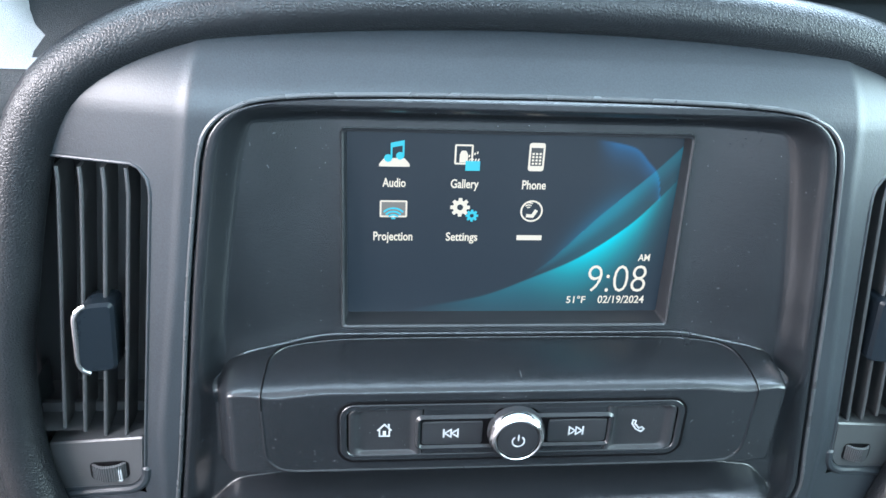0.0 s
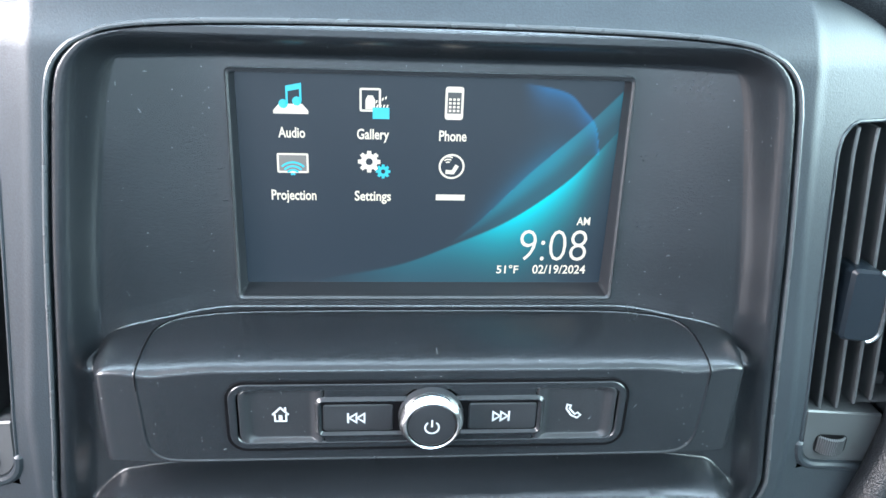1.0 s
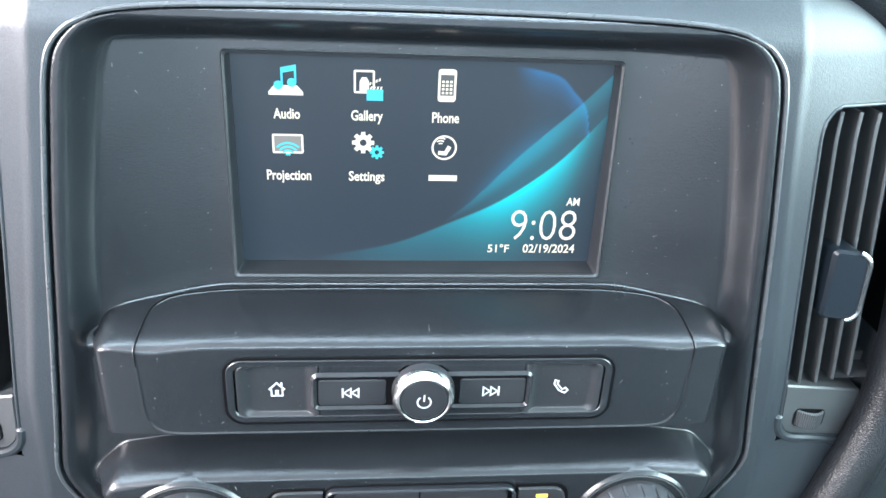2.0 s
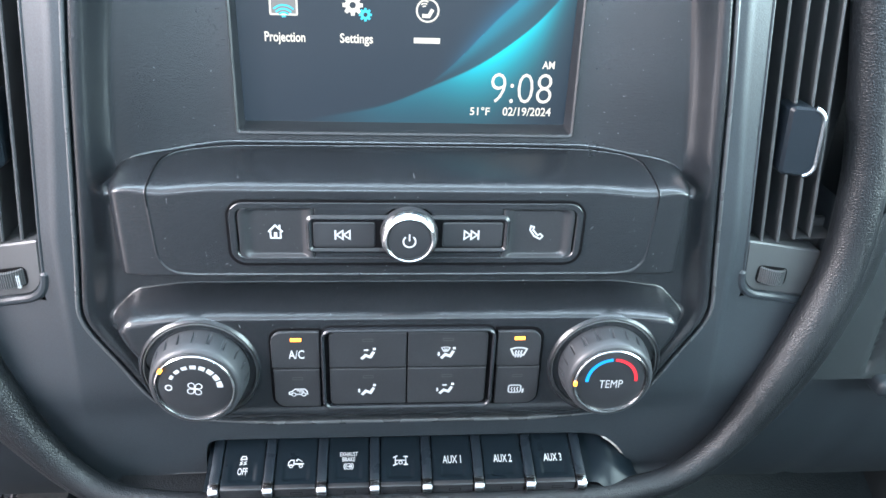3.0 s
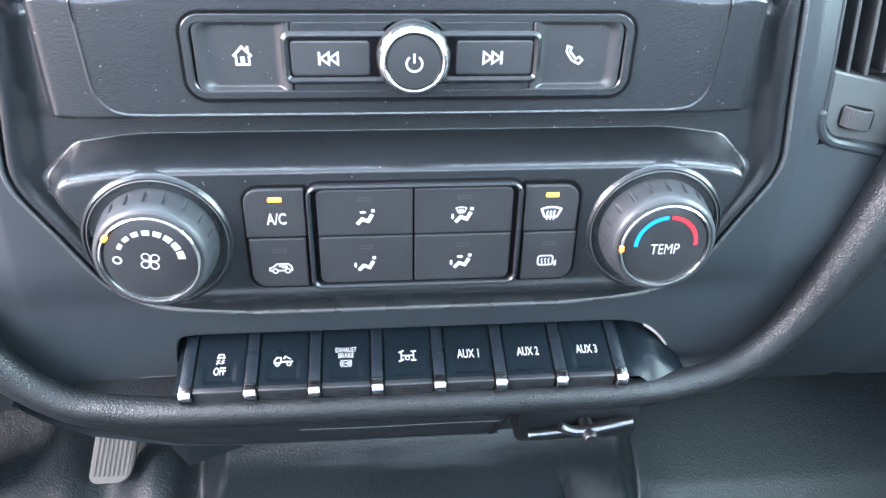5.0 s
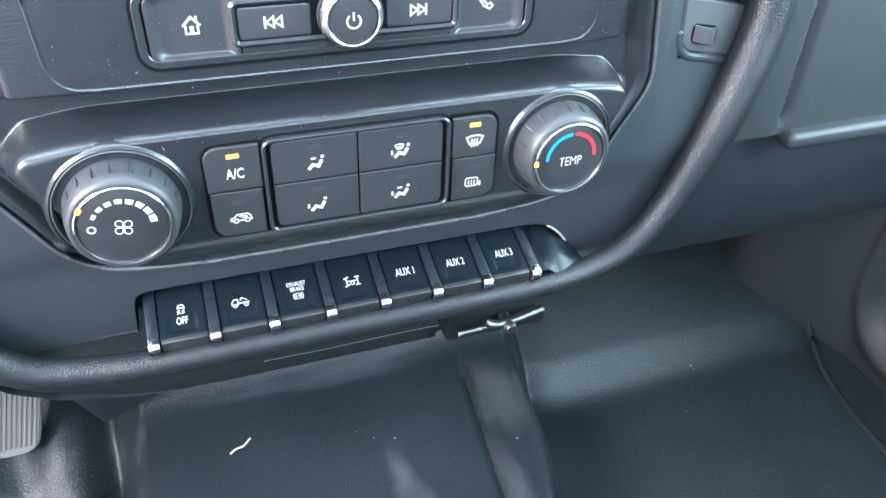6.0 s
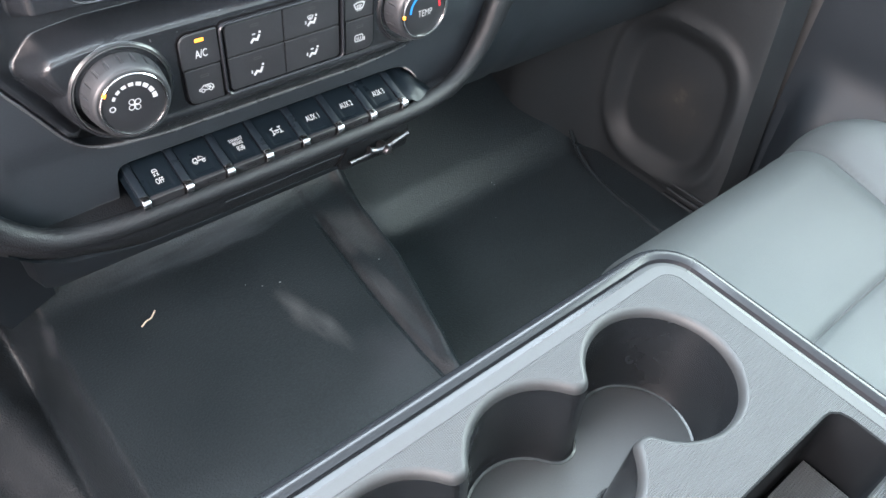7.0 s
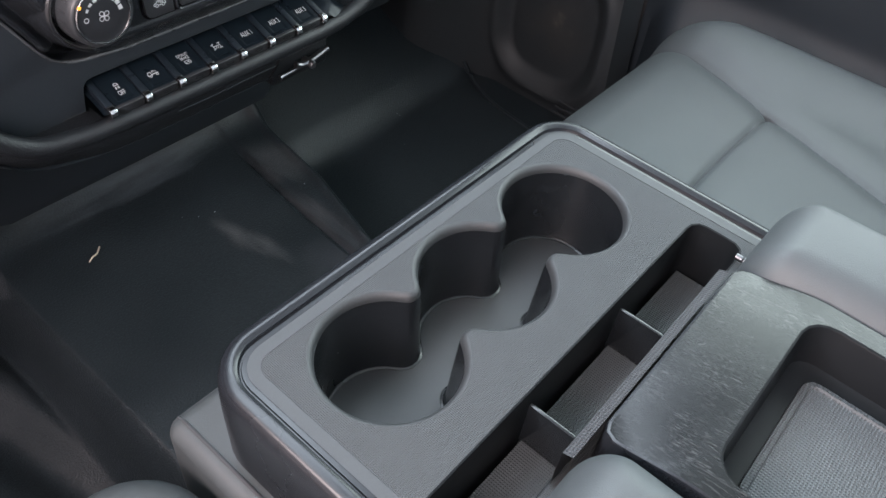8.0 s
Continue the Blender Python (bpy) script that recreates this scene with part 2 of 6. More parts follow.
def dust_light_patch(m, centre, radius, colour, stretch=(1.0, 1.0), turn=0.0, ragged=1.6):
    """Blends a ragged paler patch into a material round a place, for dust or painted-in light; stretch and turn make a
    scuff of it.
    """
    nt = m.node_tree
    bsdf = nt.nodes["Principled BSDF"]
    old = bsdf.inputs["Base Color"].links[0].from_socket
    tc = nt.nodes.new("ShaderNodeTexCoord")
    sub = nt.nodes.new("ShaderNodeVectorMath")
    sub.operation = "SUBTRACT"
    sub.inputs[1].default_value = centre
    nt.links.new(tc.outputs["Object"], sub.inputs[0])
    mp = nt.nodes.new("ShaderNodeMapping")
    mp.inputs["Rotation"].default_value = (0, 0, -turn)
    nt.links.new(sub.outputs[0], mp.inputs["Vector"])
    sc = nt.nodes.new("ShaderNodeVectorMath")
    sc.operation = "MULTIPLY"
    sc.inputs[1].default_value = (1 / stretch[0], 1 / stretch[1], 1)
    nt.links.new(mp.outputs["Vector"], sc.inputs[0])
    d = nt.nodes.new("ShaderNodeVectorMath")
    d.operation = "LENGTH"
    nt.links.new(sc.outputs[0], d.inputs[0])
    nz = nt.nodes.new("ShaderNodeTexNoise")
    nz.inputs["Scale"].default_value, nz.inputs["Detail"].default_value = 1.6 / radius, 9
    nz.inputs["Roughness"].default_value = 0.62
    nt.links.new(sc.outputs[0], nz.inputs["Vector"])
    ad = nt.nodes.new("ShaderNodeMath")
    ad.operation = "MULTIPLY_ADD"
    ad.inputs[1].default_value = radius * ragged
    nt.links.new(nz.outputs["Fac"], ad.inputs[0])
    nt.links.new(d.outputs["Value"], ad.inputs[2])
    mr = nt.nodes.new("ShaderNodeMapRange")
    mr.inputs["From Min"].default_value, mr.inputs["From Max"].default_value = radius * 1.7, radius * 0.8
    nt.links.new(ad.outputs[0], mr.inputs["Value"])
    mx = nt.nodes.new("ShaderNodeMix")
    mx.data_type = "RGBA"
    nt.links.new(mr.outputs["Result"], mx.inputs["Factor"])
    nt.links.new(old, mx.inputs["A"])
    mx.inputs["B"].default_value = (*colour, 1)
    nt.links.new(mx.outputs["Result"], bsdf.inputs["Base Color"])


dust_light_patch(M_KICK, (0.70, 0.105, 0.155), 0.075, (0.021, 0.0215, 0.0210))
dust_light_patch(M_KICK, (0.70, 0.095, 0.165), 0.045, (0.062, 0.055, 0.046), ragged=2.4)
dust_light_patch(M_FLOOR, (0.062, 0.125, 0.10), 0.018, (0.045, 0.050, 0.054), (1.0, 3.2), 0.10)
dust_light_patch(M_FLOOR, (0.078, 0.085, 0.10), 0.014, (0.040, 0.045, 0.049), (1.0, 3.4), 0.05)
dust_light_patch(M_FLOOR, (0.30, 0.10, 0.06), 0.05, (0.022, 0.026, 0.030))
dust_light_patch(M_FLOOR, (0.12, 0.0, 0.10), 0.07, (0.022, 0.026, 0.031))
dust_light_patch(M_FLOOR, (0.186, 0.20, 0.11), 0.040, (0.048, 0.052, 0.055), (1.0, 1.5))
dust_light_patch(M_FLOOR, (0.160, 0.08, 0.10), 0.022, (0.034, 0.038, 0.042), (1.0, 4.0))
# pale spot at the left front corner of the hump
dust_light_patch(M_FLOOR, (-0.19, 0.255, 0.10), 0.03, (0.06, 0.066, 0.074))
# light on the hump's front fold, painted in as a paler band
dust_light_patch(M_FLOOR, (0.02, 0.285, 0.12), 0.034, (0.058, 0.068, 0.078), (5.5, 1.0))
# paler driver foot well, then a pale line on the hump's right edge
dust_light_patch(M_FLOOR, (-0.29, 0.20, 0.05), 0.10, (0.030, 0.034, 0.038))
dust_light_patch(M_FLOOR, (0.222, 0.250, 0.12), 0.009, (0.110, 0.115, 0.120), (1.0, 5.0), 0.08)
M_PEDAL = surface("worn_grey_pedal_rubber", (0.14, 0.135, 0.13), 0.6, grain=900, bump=0.2, patch=30, vary=0.2)
M_TWIG = surface("dry_straw", (0.42, 0.36, 0.28), 0.8)
# pale tone stands in for the highlight on the switch opening's edge
M_LITEDGE = surface("painted_highlight_edge", (0.20, 0.18, 0.175), 0.45)
# paler than the panel, so the opening's edge highlight sits in the colour
M_BEAD = surface("satin_highlight_edge", (0.040, 0.043, 0.046), 0.28, grain=900, bump=0.1, patch=40, spec=0.6)
M_DUST = surface("pale_lint", (0.24, 0.25, 0.26), 0.9)
M_GROUND = surface("asphalt_ground", (0.07, 0.07, 0.07), 0.9, grain=60, patch=0.6)


# ---- mesh helpers ----
def S(t):
    t = min(1.0, max(0.0, t))
    return t * t * (3 - 2 * t)


def lerp(table, v):
    """Piecewise-linear value from (key, value) pairs in rising key order."""
    if v <= table[0][0]:
        return table[0][1]
    for (a, fa), (b, fb) in zip(table, table[1:]):
        if v <= b:
            return fa + (fb - fa) * (v - a) / (b - a)
    return table[-1][1]


def thing(name, at, label, category, group="", kind=""):
    ob = new(name)
    ob.empty_display_size = 0.02
    ob.matrix_world = Matrix.Translation(at)
    return tagged(ob, label, category, group, kind)


def part(name, bm, material, parent=None, label="", smooth=True, angle=35):
    """Links a bmesh, made in world places, as one mesh object under a thing or part."""
    me = bpy.data.meshes.new(name)
    bmesh.ops.recalc_face_normals(bm, faces=bm.faces) if not bm.faces or len(bm.faces) < 60000 else None
    bm.to_mesh(me)
    bm.free()
    me.materials.append(material)
    if smooth:
        me.shade_smooth()
        me.set_sharp_from_angle(angle=radians(angle))
    ob = new(name, me)
    if parent is not None:
        ob.parent = parent
        ob.matrix_parent_inverse = Matrix.Translation(-parent.location) if parent.type == "EMPTY" else Matrix.Identity(4)
    if label:
        ob["label"] = label
    return ob


def grid(us, vs, fn, bm=None):
    """A sheet: fn(u, v) gives the place."""
    bm = bm or bmesh.new()
    rows = [[bm.verts.new(fn(u, v)) for u in us] for v in vs]
    for a, b in zip(rows, rows[1:]):
        for i in range(len(us) - 1):
            bm.faces.new((a[i], a[i + 1], b[i + 1], b[i]))
    return bm


def spaced(a, b, n):
    return [a + (b - a) * i / (n - 1) for i in range(n)]


def box(x0, x1, y0, y1, z0, z1, r=0.0, seg=2, bm=None):
    bm = bm or bmesh.new()
    made = bmesh.ops.create_cube(bm, size=1.0)["verts"]
    for v in made:
        v.co = Vector(((x0 + x1) / 2 + v.co.x * (x1 - x0), (y0 + y1) / 2 + v.co.y * (y1 - y0), (z0 + z1) / 2 + v.co.z * (z1 - z0)))
    if r:
        es = {e for v in made for e in v.link_edges}
        bmesh.ops.bevel(bm, geom=list(es), offset=r, segments=seg, affect="EDGES", profile=0.5)
    return bm


def rrect(x0, x1, z0, z1, r, n=6, r2=None):
    """A rounded rectangle as a list of (x, z), anticlockwise; r may be four radii from the lower left."""
    rs = r if isinstance(r, (list, tuple)) else (r,) * 4
    pts = []
    for (cx, cz, a0, rad) in ((x0, z0, 180, rs[0]), (x1, z0, 270, rs[1]), (x1, z1, 0, rs[2]), (x0, z1, 90, rs[3])):
        sx, sz = (1 if cx == x0 else -1), (1 if cz == z0 else -1)
        for i in range(n + 1):
            a = radians(a0 + 90 * i / n)
            pts.append((cx + sx * rad + rad * math.cos(a), cz + sz * rad + rad * math.sin(a)))
    return pts


def inset(pts, d):
    """The closed outline pulled in by d."""
    out, n = [], len(pts)
    for i in range(n):
        (ax, az), (bx, bz), (cx, cz) = pts[i - 1], pts[i], pts[(i + 1) % n]
        tx, tz = cx - ax, cz - az
        ln = math.hypot(tx, tz) or 1.0
        out.append((bx - tz / ln * d, bz + tx / ln * d))
    return out


def rings(loops, cap=True, bm=None):
    """Skins closed loops of equal length, and caps the last one."""
    bm = bm or bmesh.new()
    vs = [[bm.verts.new(p) for p in loop] for loop in loops]
    n = len(vs[0])
    for a, b in zip(vs, vs[1:]):
        for i in range(n):
            bm.faces.new((a[i], a[(i + 1) % n], b[(i + 1) % n], b[i]))
    if cap:
        bm.faces.new(vs[-1])
    return bm


def key_cap(pts, y_back, y_front, r=0.0006, bm=None, tilt=None):
    """A button: the outline raised towards -y with a rounded edge."""
    f = tilt or (lambda x, z: 0.0)
    loops = []
    for d, y in ((0, y_back), (0, y_front + r), (r * 0.3, y_front + r * 0.3), (r, y_front), (r * 1.3, y_front), (r * 2.0, y_front)):
        loops.append([(x, y + f(x, z), z) for x, z in (shrink(pts, d) if d else pts)])
    return rings(loops, True, bm)


def shrink(pts, d):
    """A convex outline pulled in by d on all sides."""
    xs, zs_ = [p[0] for p in pts], [p[1] for p in pts]
    cx, cz, hw, hh = (min(xs) + max(xs)) / 2, (min(zs_) + max(zs_)) / 2, (max(xs) - min(xs)) / 2, (max(zs_) - min(zs_)) / 2
    return [(cx + (x - cx) * (hw - d) / hw, cz + (z - cz) * (hh - d) / hh) for x, z in pts]


def frame_ring(outer, inner, y_back, y_front, r=0.0005):
    """A raised frame between two outlines of equal length."""
    loops = [[(x, y_back, z) for x, z in outer], [(x, y_front + r, z) for x, z in outer],
             [(x, y_front, z) for x, z in inset(outer, r)], [(x, y_front, z) for x, z in inset(inner, -r)],
             [(x, y_front + r, z) for x, z in inner], [(x, y_back, z) for x, z in inner]]
    return rings(loops, False)


def lathe(profile, cx, cz, n=64, cap=True):
    """Turns (radius, y) pairs about the line x = cx, z = cz; the last one is capped."""
    loops = [[(cx + r * math.cos(2 * math.pi * i / n), y, cz + r * math.sin(2 * math.pi * i / n)) for i in range(n)] for r, y in profile]
    return rings(loops, cap)


def tube(path, radii, n=16, closed=False, squash=1.0):
    """A round bar along a path of Vectors."""
    bm = bmesh.new()
    path = [Vector(p) for p in path]
    m = len(path)
    rows = []
    for i, p in enumerate(path):
        a = path[(i - 1) % m] if closed or i else path[0]
        b = path[(i + 1) % m] if closed or i < m - 1 else path[-1]
        t = (b - a).normalized()
        ref = Vector((0, 1, 0)) if abs(t.y) < 0.9 else Vector((0, 0, 1))
        u = t.cross(ref).normalized()
        w = u.cross(t).normalized()
        r = radii[i] if isinstance(radii, (list, tuple)) else radii
        rows.append([bm.verts.new(p + u * r * math.cos(2 * math.pi * k / n) + w * r * squash * math.sin(2 * math.pi * k / n)) for k in range(n)])
    pairs = list(zip(rows, rows[1:])) + ([(rows[-1], rows[0])] if closed else [])
    for a, b in pairs:
        for k in range(n):
            bm.faces.new((a[k], a[(k + 1) % n], b[(k + 1) % n], b[k]))
    if not closed:
        bm.faces.new(rows[0])
        bm.faces.new(list(reversed(rows[-1])))
    return bm


def smooth_path(pts, per=6, closed=False):
    """A Catmull-Rom line through the points."""
    pts = [Vector(p) for p in pts]
    n, out = len(pts), []
    for i in range(n if closed else n - 1):
        p0 = pts[(i - 1) % n] if closed or i else pts[0]
        p1, p2 = pts[i], pts[(i + 1) % n]
        p3 = pts[(i + 2) % n] if closed or i < n - 2 else pts[-1]
        for k in range(per):
            t = k / per
            out.append(0.5 * ((2 * p1) + (p2 - p0) * t + (2 * p0 - 5 * p1 + 4 * p2 - p3) * t * t + (3 * p1 - p0 - 3 * p2 + p3) * t ** 3))
    if not closed:
        out.append(pts[-1])
    return out


class Print:
    """Flat printed marks in a plane that faces -y, gathered in one mesh. Local units are millimetres from the centre."""

    def __init__(self, x, y, z, scale=1.0, slope=0.0, foreshort=1.0):
        self.bm, self.x, self.y, self.z, self.k, self.slope, self.f = bmesh.new(), x, y, z, 0.001 * scale, slope, foreshort

    def at(self, u, v):
        return self.x + u * self.k, self.y + self.slope * v * self.k * self.f, self.z + v * self.k * self.f

    def poly(self, pts):
        f = self.bm.faces.new([self.bm.verts.new(self.at(u, v)) for u, v in pts])
        if len(pts) > 4:
            bmesh.ops.triangulate(self.bm, faces=[f])
        return self

    def line(self, pts, w, closed=False):
        n, left, right = len(pts), [], []
        for i in range(n):
            a = pts[i - 1] if closed or i else pts[0]
            b = pts[(i + 1) % n] if closed or i < n - 1 else pts[-1]
            p = pts[i]
            d1 = Vector((p[0] - a[0], p[1] - a[1]))
            d2 = Vector((b[0] - p[0], b[1] - p[1]))
            d1 = d1.normalized() if d1.length else d2.normalized()
            d2 = d2.normalized() if d2.length else d1
            nn = Vector((-(d1 + d2).y, (d1 + d2).x))
            nn = nn.normalized() if nn.length > 1e-6 else Vector((-d1.y, d1.x))
            c = max(0.45, nn.dot(Vector((-d1.y, d1.x))))
            nn = nn * (w / 2 / c)
            left.append(self.bm.verts.new(self.at(p[0] + nn.x, p[1] + nn.y)))
            right.append(self.bm.verts.new(self.at(p[0] - nn.x, p[1] - nn.y)))
        for i in range(n if closed else n - 1):
            j = (i + 1) % n
            self.bm.faces.new((left[i], left[j], right[j], right[i]))
        return self

    def arc(self, cu, cv, r, a0, a1, w, n=24, w1=None):
        pts = [(radians(a0 + (a1 - a0) * i / n), w + ((w1 if w1 is not None else w) - w) * i / n) for i in range(n + 1)]
        vs = [[self.bm.verts.new(self.at(cu + (r + s * ww / 2) * math.cos(a), cv + (r + s * ww / 2) * math.sin(a))) for s in (-1, 1)] for a, ww in pts]
        for p, q in zip(vs, vs[1:]):
            self.bm.faces.new((p[0], p[1], q[1], q[0]))
        return self

    def disc(self, cu, cv, r, n=18):
        return self.poly([(cu + r * math.cos(2 * math.pi * i / n), cv + r * math.sin(2 * math.pi * i / n)) for i in range(n)])

    def rect(self, u0, u1, v0, v1):
        return self.poly([(u0, v0), (u1, v0), (u1, v1), (u0, v1)])

    def done(self, name, material, parent, label=""):
        up = Vector((0, -1, 0))
        for f in self.bm.faces:
            f.normal_update()
        flip = [f for f in self.bm.faces if f.normal.dot(up) < 0]
        bmesh.ops.reverse_faces(self.bm, faces=flip)
        me = bpy.data.meshes.new(name)
        self.bm.to_mesh(me)
        self.bm.free()
        me.materials.append(material)
        ob = new(name, me)
        ob.parent = parent
        if parent.type == "EMPTY":
            ob.matrix_parent_inverse = Matrix.Translation(-parent.location)
        if label:
            ob["label"] = label
        return ob


def lettering(name, text, x, y, z, size, material, parent, width=0.01, slope=0.0, shear=0.0, bold=0.0, align="CENTER"):
    """Letters of full height size and full width, in metres, facing -y, centred on the place."""
    cu = bpy.data.curves.new(name, "FONT")
    cu.body, cu.size, cu.align_x, cu.align_y, cu.shear, cu.offset, cu.resolution_u = text, 1.0, align, "CENTER", shear, bold, 3
    ob = new(name, cu)
    bpy.context.view_layer.update()
    me = bpy.data.meshes.new_from_object(ob.evaluated_get(bpy.context.evaluated_depsgraph_get()))
    bpy.data.objects.remove(ob)
    bpy.data.curves.remove(cu)
    xs, ys = [v.co.x for v in me.vertices], [v.co.y for v in me.vertices]
    kx, k = width / (max(xs) - min(xs)), size / (max(ys) - min(ys))
    me.transform(Matrix.Translation((-(max(xs) + min(xs)) / 2, -(max(ys) + min(ys)) / 2, 0)))
    me.transform(Matrix(((kx, 0, 0, x), (0, k * slope, 0, y), (0, k, 0, z), (0, 0, 0, 1))))
    me.materials.clear()
    me.materials.append(material)
    me.name = name
    ob = new(name, me)
    ob.parent = parent
    if parent.type == "EMPTY":
        ob.matrix_parent_inverse = Matrix.Translation(-parent.location)
    return ob


# ---- cab shell ----
def slab(name, pts, thick, material, label):
    """A wall from a planar outline, thickened outwards along its normal."""
    bm = bmesh.new()
    f = bm.faces.new([bm.verts.new(p) for p in pts])
    f.normal_update()
    n = f.normal.copy()
    ext = bmesh.ops.extrude_face_region(bm, geom=[f])
    for v in ext["geom"]:
        if isinstance(v, bmesh.types.BMVert):
            v.co += n * thick
    return tagged(part(name, bm, material, smooth=False), label, "wall", kind="structure")


for sx, side in ((1, "right"), (-1, "left")):
    x = 0.84 * sx
    if sx > 0:
        slab("wall_right", [(x, -1.5, -0.05), (x, -1.5, 0.63), (x, 0.62, 0.63), (x, 0.62, -0.05)], 0.06, M_DOORTRIM, "grey plastic door trim below the side window")
    else:
        slab("wall_left", [(x, 0.26, -0.05), (x, 0.26, 0.62), (x, 0.62, 0.62), (x, 0.62, -0.05)][::-1], 0.06, M_DOORTRIM, "grey plastic cowl side ahead of the open doorway")
        slab("wall_sill", [(x, -1.5, -0.05), (x, -1.5, 0.08), (x, 0.26, 0.08), (x, 0.26, -0.05)][::-1], 0.06, M_LOWER, "black plastic sill of the open doorway")
    slab("wall_header_" + side, [(x, -1.5, 1.21), (x, -1.5, 1.28), (x, -0.05, 1.28), (x, -0.05, 1.21)][::sx], 0.06, M_WALL, "dark trim above the side window")
    slab("wall_pillar_" + side, [(x, 0.36, 0.62), (x, -0.12, 1.25), (x, -0.02, 1.25), (x, 0.62, 0.62)][::sx], 0.05, M_WALL, "dark trimmed windscreen pillar")
    slab("wall_rear_pillar_" + side, [(x, -1.5, 0.62), (x, -1.5, 1.25), (x, -1.1, 1.25), (x, -1.1, 0.62)][::sx], 0.05, M_WALL, "dark trimmed rear pillar")
# unseen stand-in for seat backs: blocks low rear light, reflects in the bezel
slab("wall_light_block", [(-0.9, -1.00, -0.05), (-0.9, -1.00, 0.96), (0.9, -1.00, 0.96), (0.9, -1.00, -0.05)], 0.06, M_REAR, "unseen pale grey wall in place of seat backs, added to block low rear light")
slab("wall_rear_header", [(-0.9, -1.55, 1.20), (-0.9, -1.55, 1.28), (0.9, -1.55, 1.28), (0.9, -1.55, 1.20)], 0.06, M_WALL, "dark trim above the rear window")
part("ceiling", box(-0.9, 0.9, -1.6, -0.10, 1.25, 1.30, 0.01), M_ROOF)
tagged(bpy.data.objects["ceiling"], "pale grey fabric headliner over the cab", "ceiling", kind="structure")
part("wall_firewall", box(-0.9, 0.9, 0.62, 0.68, -0.05, 0.80), M_LOWER)
tagged(bpy.data.objects["wall_firewall"], "dark firewall behind the dashboard", "wall", kind="structure")
part("ground", box(-400, 400, -400, 400, -1.0, -0.9), M_GROUND)
tagged(bpy.data.objects["ground"], "grey asphalt around the parked truck", "ground", kind="structure")


# ---- floor ----
def floor_height(x, y):
    """Vinyl floor: a middle hump, lower foot wells on both sides, rising toe boards in front."""
    right = lerp([(-0.3, 0.145), (-0.03, 0.162), (0.135, 0.208), (0.282, 0.228), (0.5, 0.235)], y)
    hump = 0.100 + 0.004 * math.sin(9 * x + 4) * S((0.1 - abs(x)) / 0.2)
    low = 0.0
    if x > 0:
        bead = 0.005 * math.exp(-((x - right + 0.004) / 0.006) ** 2) - 0.007 * math.exp(-((x - lerp([(-0.3, 0.138), (0.0, 0.1435), (0.1, 0.1485), (0.25, 0.165)], y)) / 0.0045) ** 2) * S((0.26 - y) / 0.03)
        bead += 0.003 * S((x - 0.163) / 0.01)
        h = hump + bead + (low - hump) * S((x - right) / 0.040)
    else:
        h = hump + (low - hump) * S((-x - 0.168) / 0.045)
    toe = 0.215 + 0.045 * S((0.30 - abs(x)) / 0.1)
    rise = max(0.0, y - toe)
    side = S((abs(x) - 0.22) / 0.08)
    h += rise * (0.50 * side + 0.60 * (1 - side)) * S(rise / 0.07)
    if x < -0.19:
        h += 0.012 * math.sin(60 * x + 14 * y) * S((-x - 0.19) / 0.03) * S((0.4 + x) / 0.1)
    return h


bm = grid(spaced(-0.84, -0.26, 60) + spaced(-0.255, 0.30, 260) + spaced(0.305, 0.84, 60), spaced(-1.5, -0.2, 20) + spaced(-0.18, 0.62, 200), lambda x, y: (x, y, floor_height(x, y)))
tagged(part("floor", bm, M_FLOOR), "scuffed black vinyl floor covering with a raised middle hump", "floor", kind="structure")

# a dry straw and crumbs on the hump
twig_z = 0.1035
straw = smooth_path([(-0.091, 0.203, twig_z + 0.001), (-0.084, 0.206, twig_z + 0.003), (-0.078, 0.208, twig_z + 0.002), (-0.070, 0.215, twig_z + 0.003)], 4)
tagged(part("straw", tube(straw, 0.0010, 6), M_TWIG), "short dry bent straw lying on the vinyl floor", "straw")
bm = bmesh.new()
for _ in range(9):
    x, y = random.uniform(-0.15, 0.55), random.uniform(-0.02, 0.25)
    r = random.uniform(0.0004, 0.0009)
    z = floor_height(x, y) + r * 0.6
    mtx = Matrix.Translation((x, y, z)) @ Matrix.Diagonal((r * random.uniform(1, 2), r, r * 0.7, 1))
    bmesh.ops.create_icosphere(bm, subdivisions=1, radius=1.0, matrix=mtx)
tagged(part("floor_crumbs", bm, M_DUST), "pale crumbs and grit scattered on the floor", "crumbs", kind="stuff")


# ---- dashboard shell ----
W_TABLE = [(0.4712, 0.076), (0.4716, 0.086), (0.4724, 0.0965), (0.4742, 0.1095), (0.4772, 0.1195), (0.483, 0.1283), (0.490, 0.1342), (0.497, 0.1388), (0.515, 0.149), (0.530, 0.158), (0.538, 0.1620),
           (0.545, 0.1635), (0.552, 0.1632), (0.575, 0.160), (0.612, 0.1555), (0.650, 0.151), (0.677, 0.1475), (0.717, 0.1415), (0.728, 0.1395), (0.737, 0.1365),
           (0.744, 0.1305), (0.7475, 0.124), (0.750, 0.113), (0.7515, 0.098), (0.7523, 0.080), (0.7529, 0.052), (0.7532, 0.022), (0.7533, 0.002)]
PAD_X = [(0.404, 0.10), (0.424, 0.14), (0.436, 0.165), (0.458, 0.188), (0.490, 0.208), (0.530, 0.228), (0.570, 0.240), (0.620, 0.240), (0.660, 0.233), (0.698, 0.2250),
         (0.729, 0.2155), (0.7515, 0.2005), (0.7685, 0.176), (0.7795, 0.146), (0.790, 0.10)]
W_FINE = sorted((p.z, p.x) for p in smooth_path([(w, 0, z) for z, w in W_TABLE], 8))
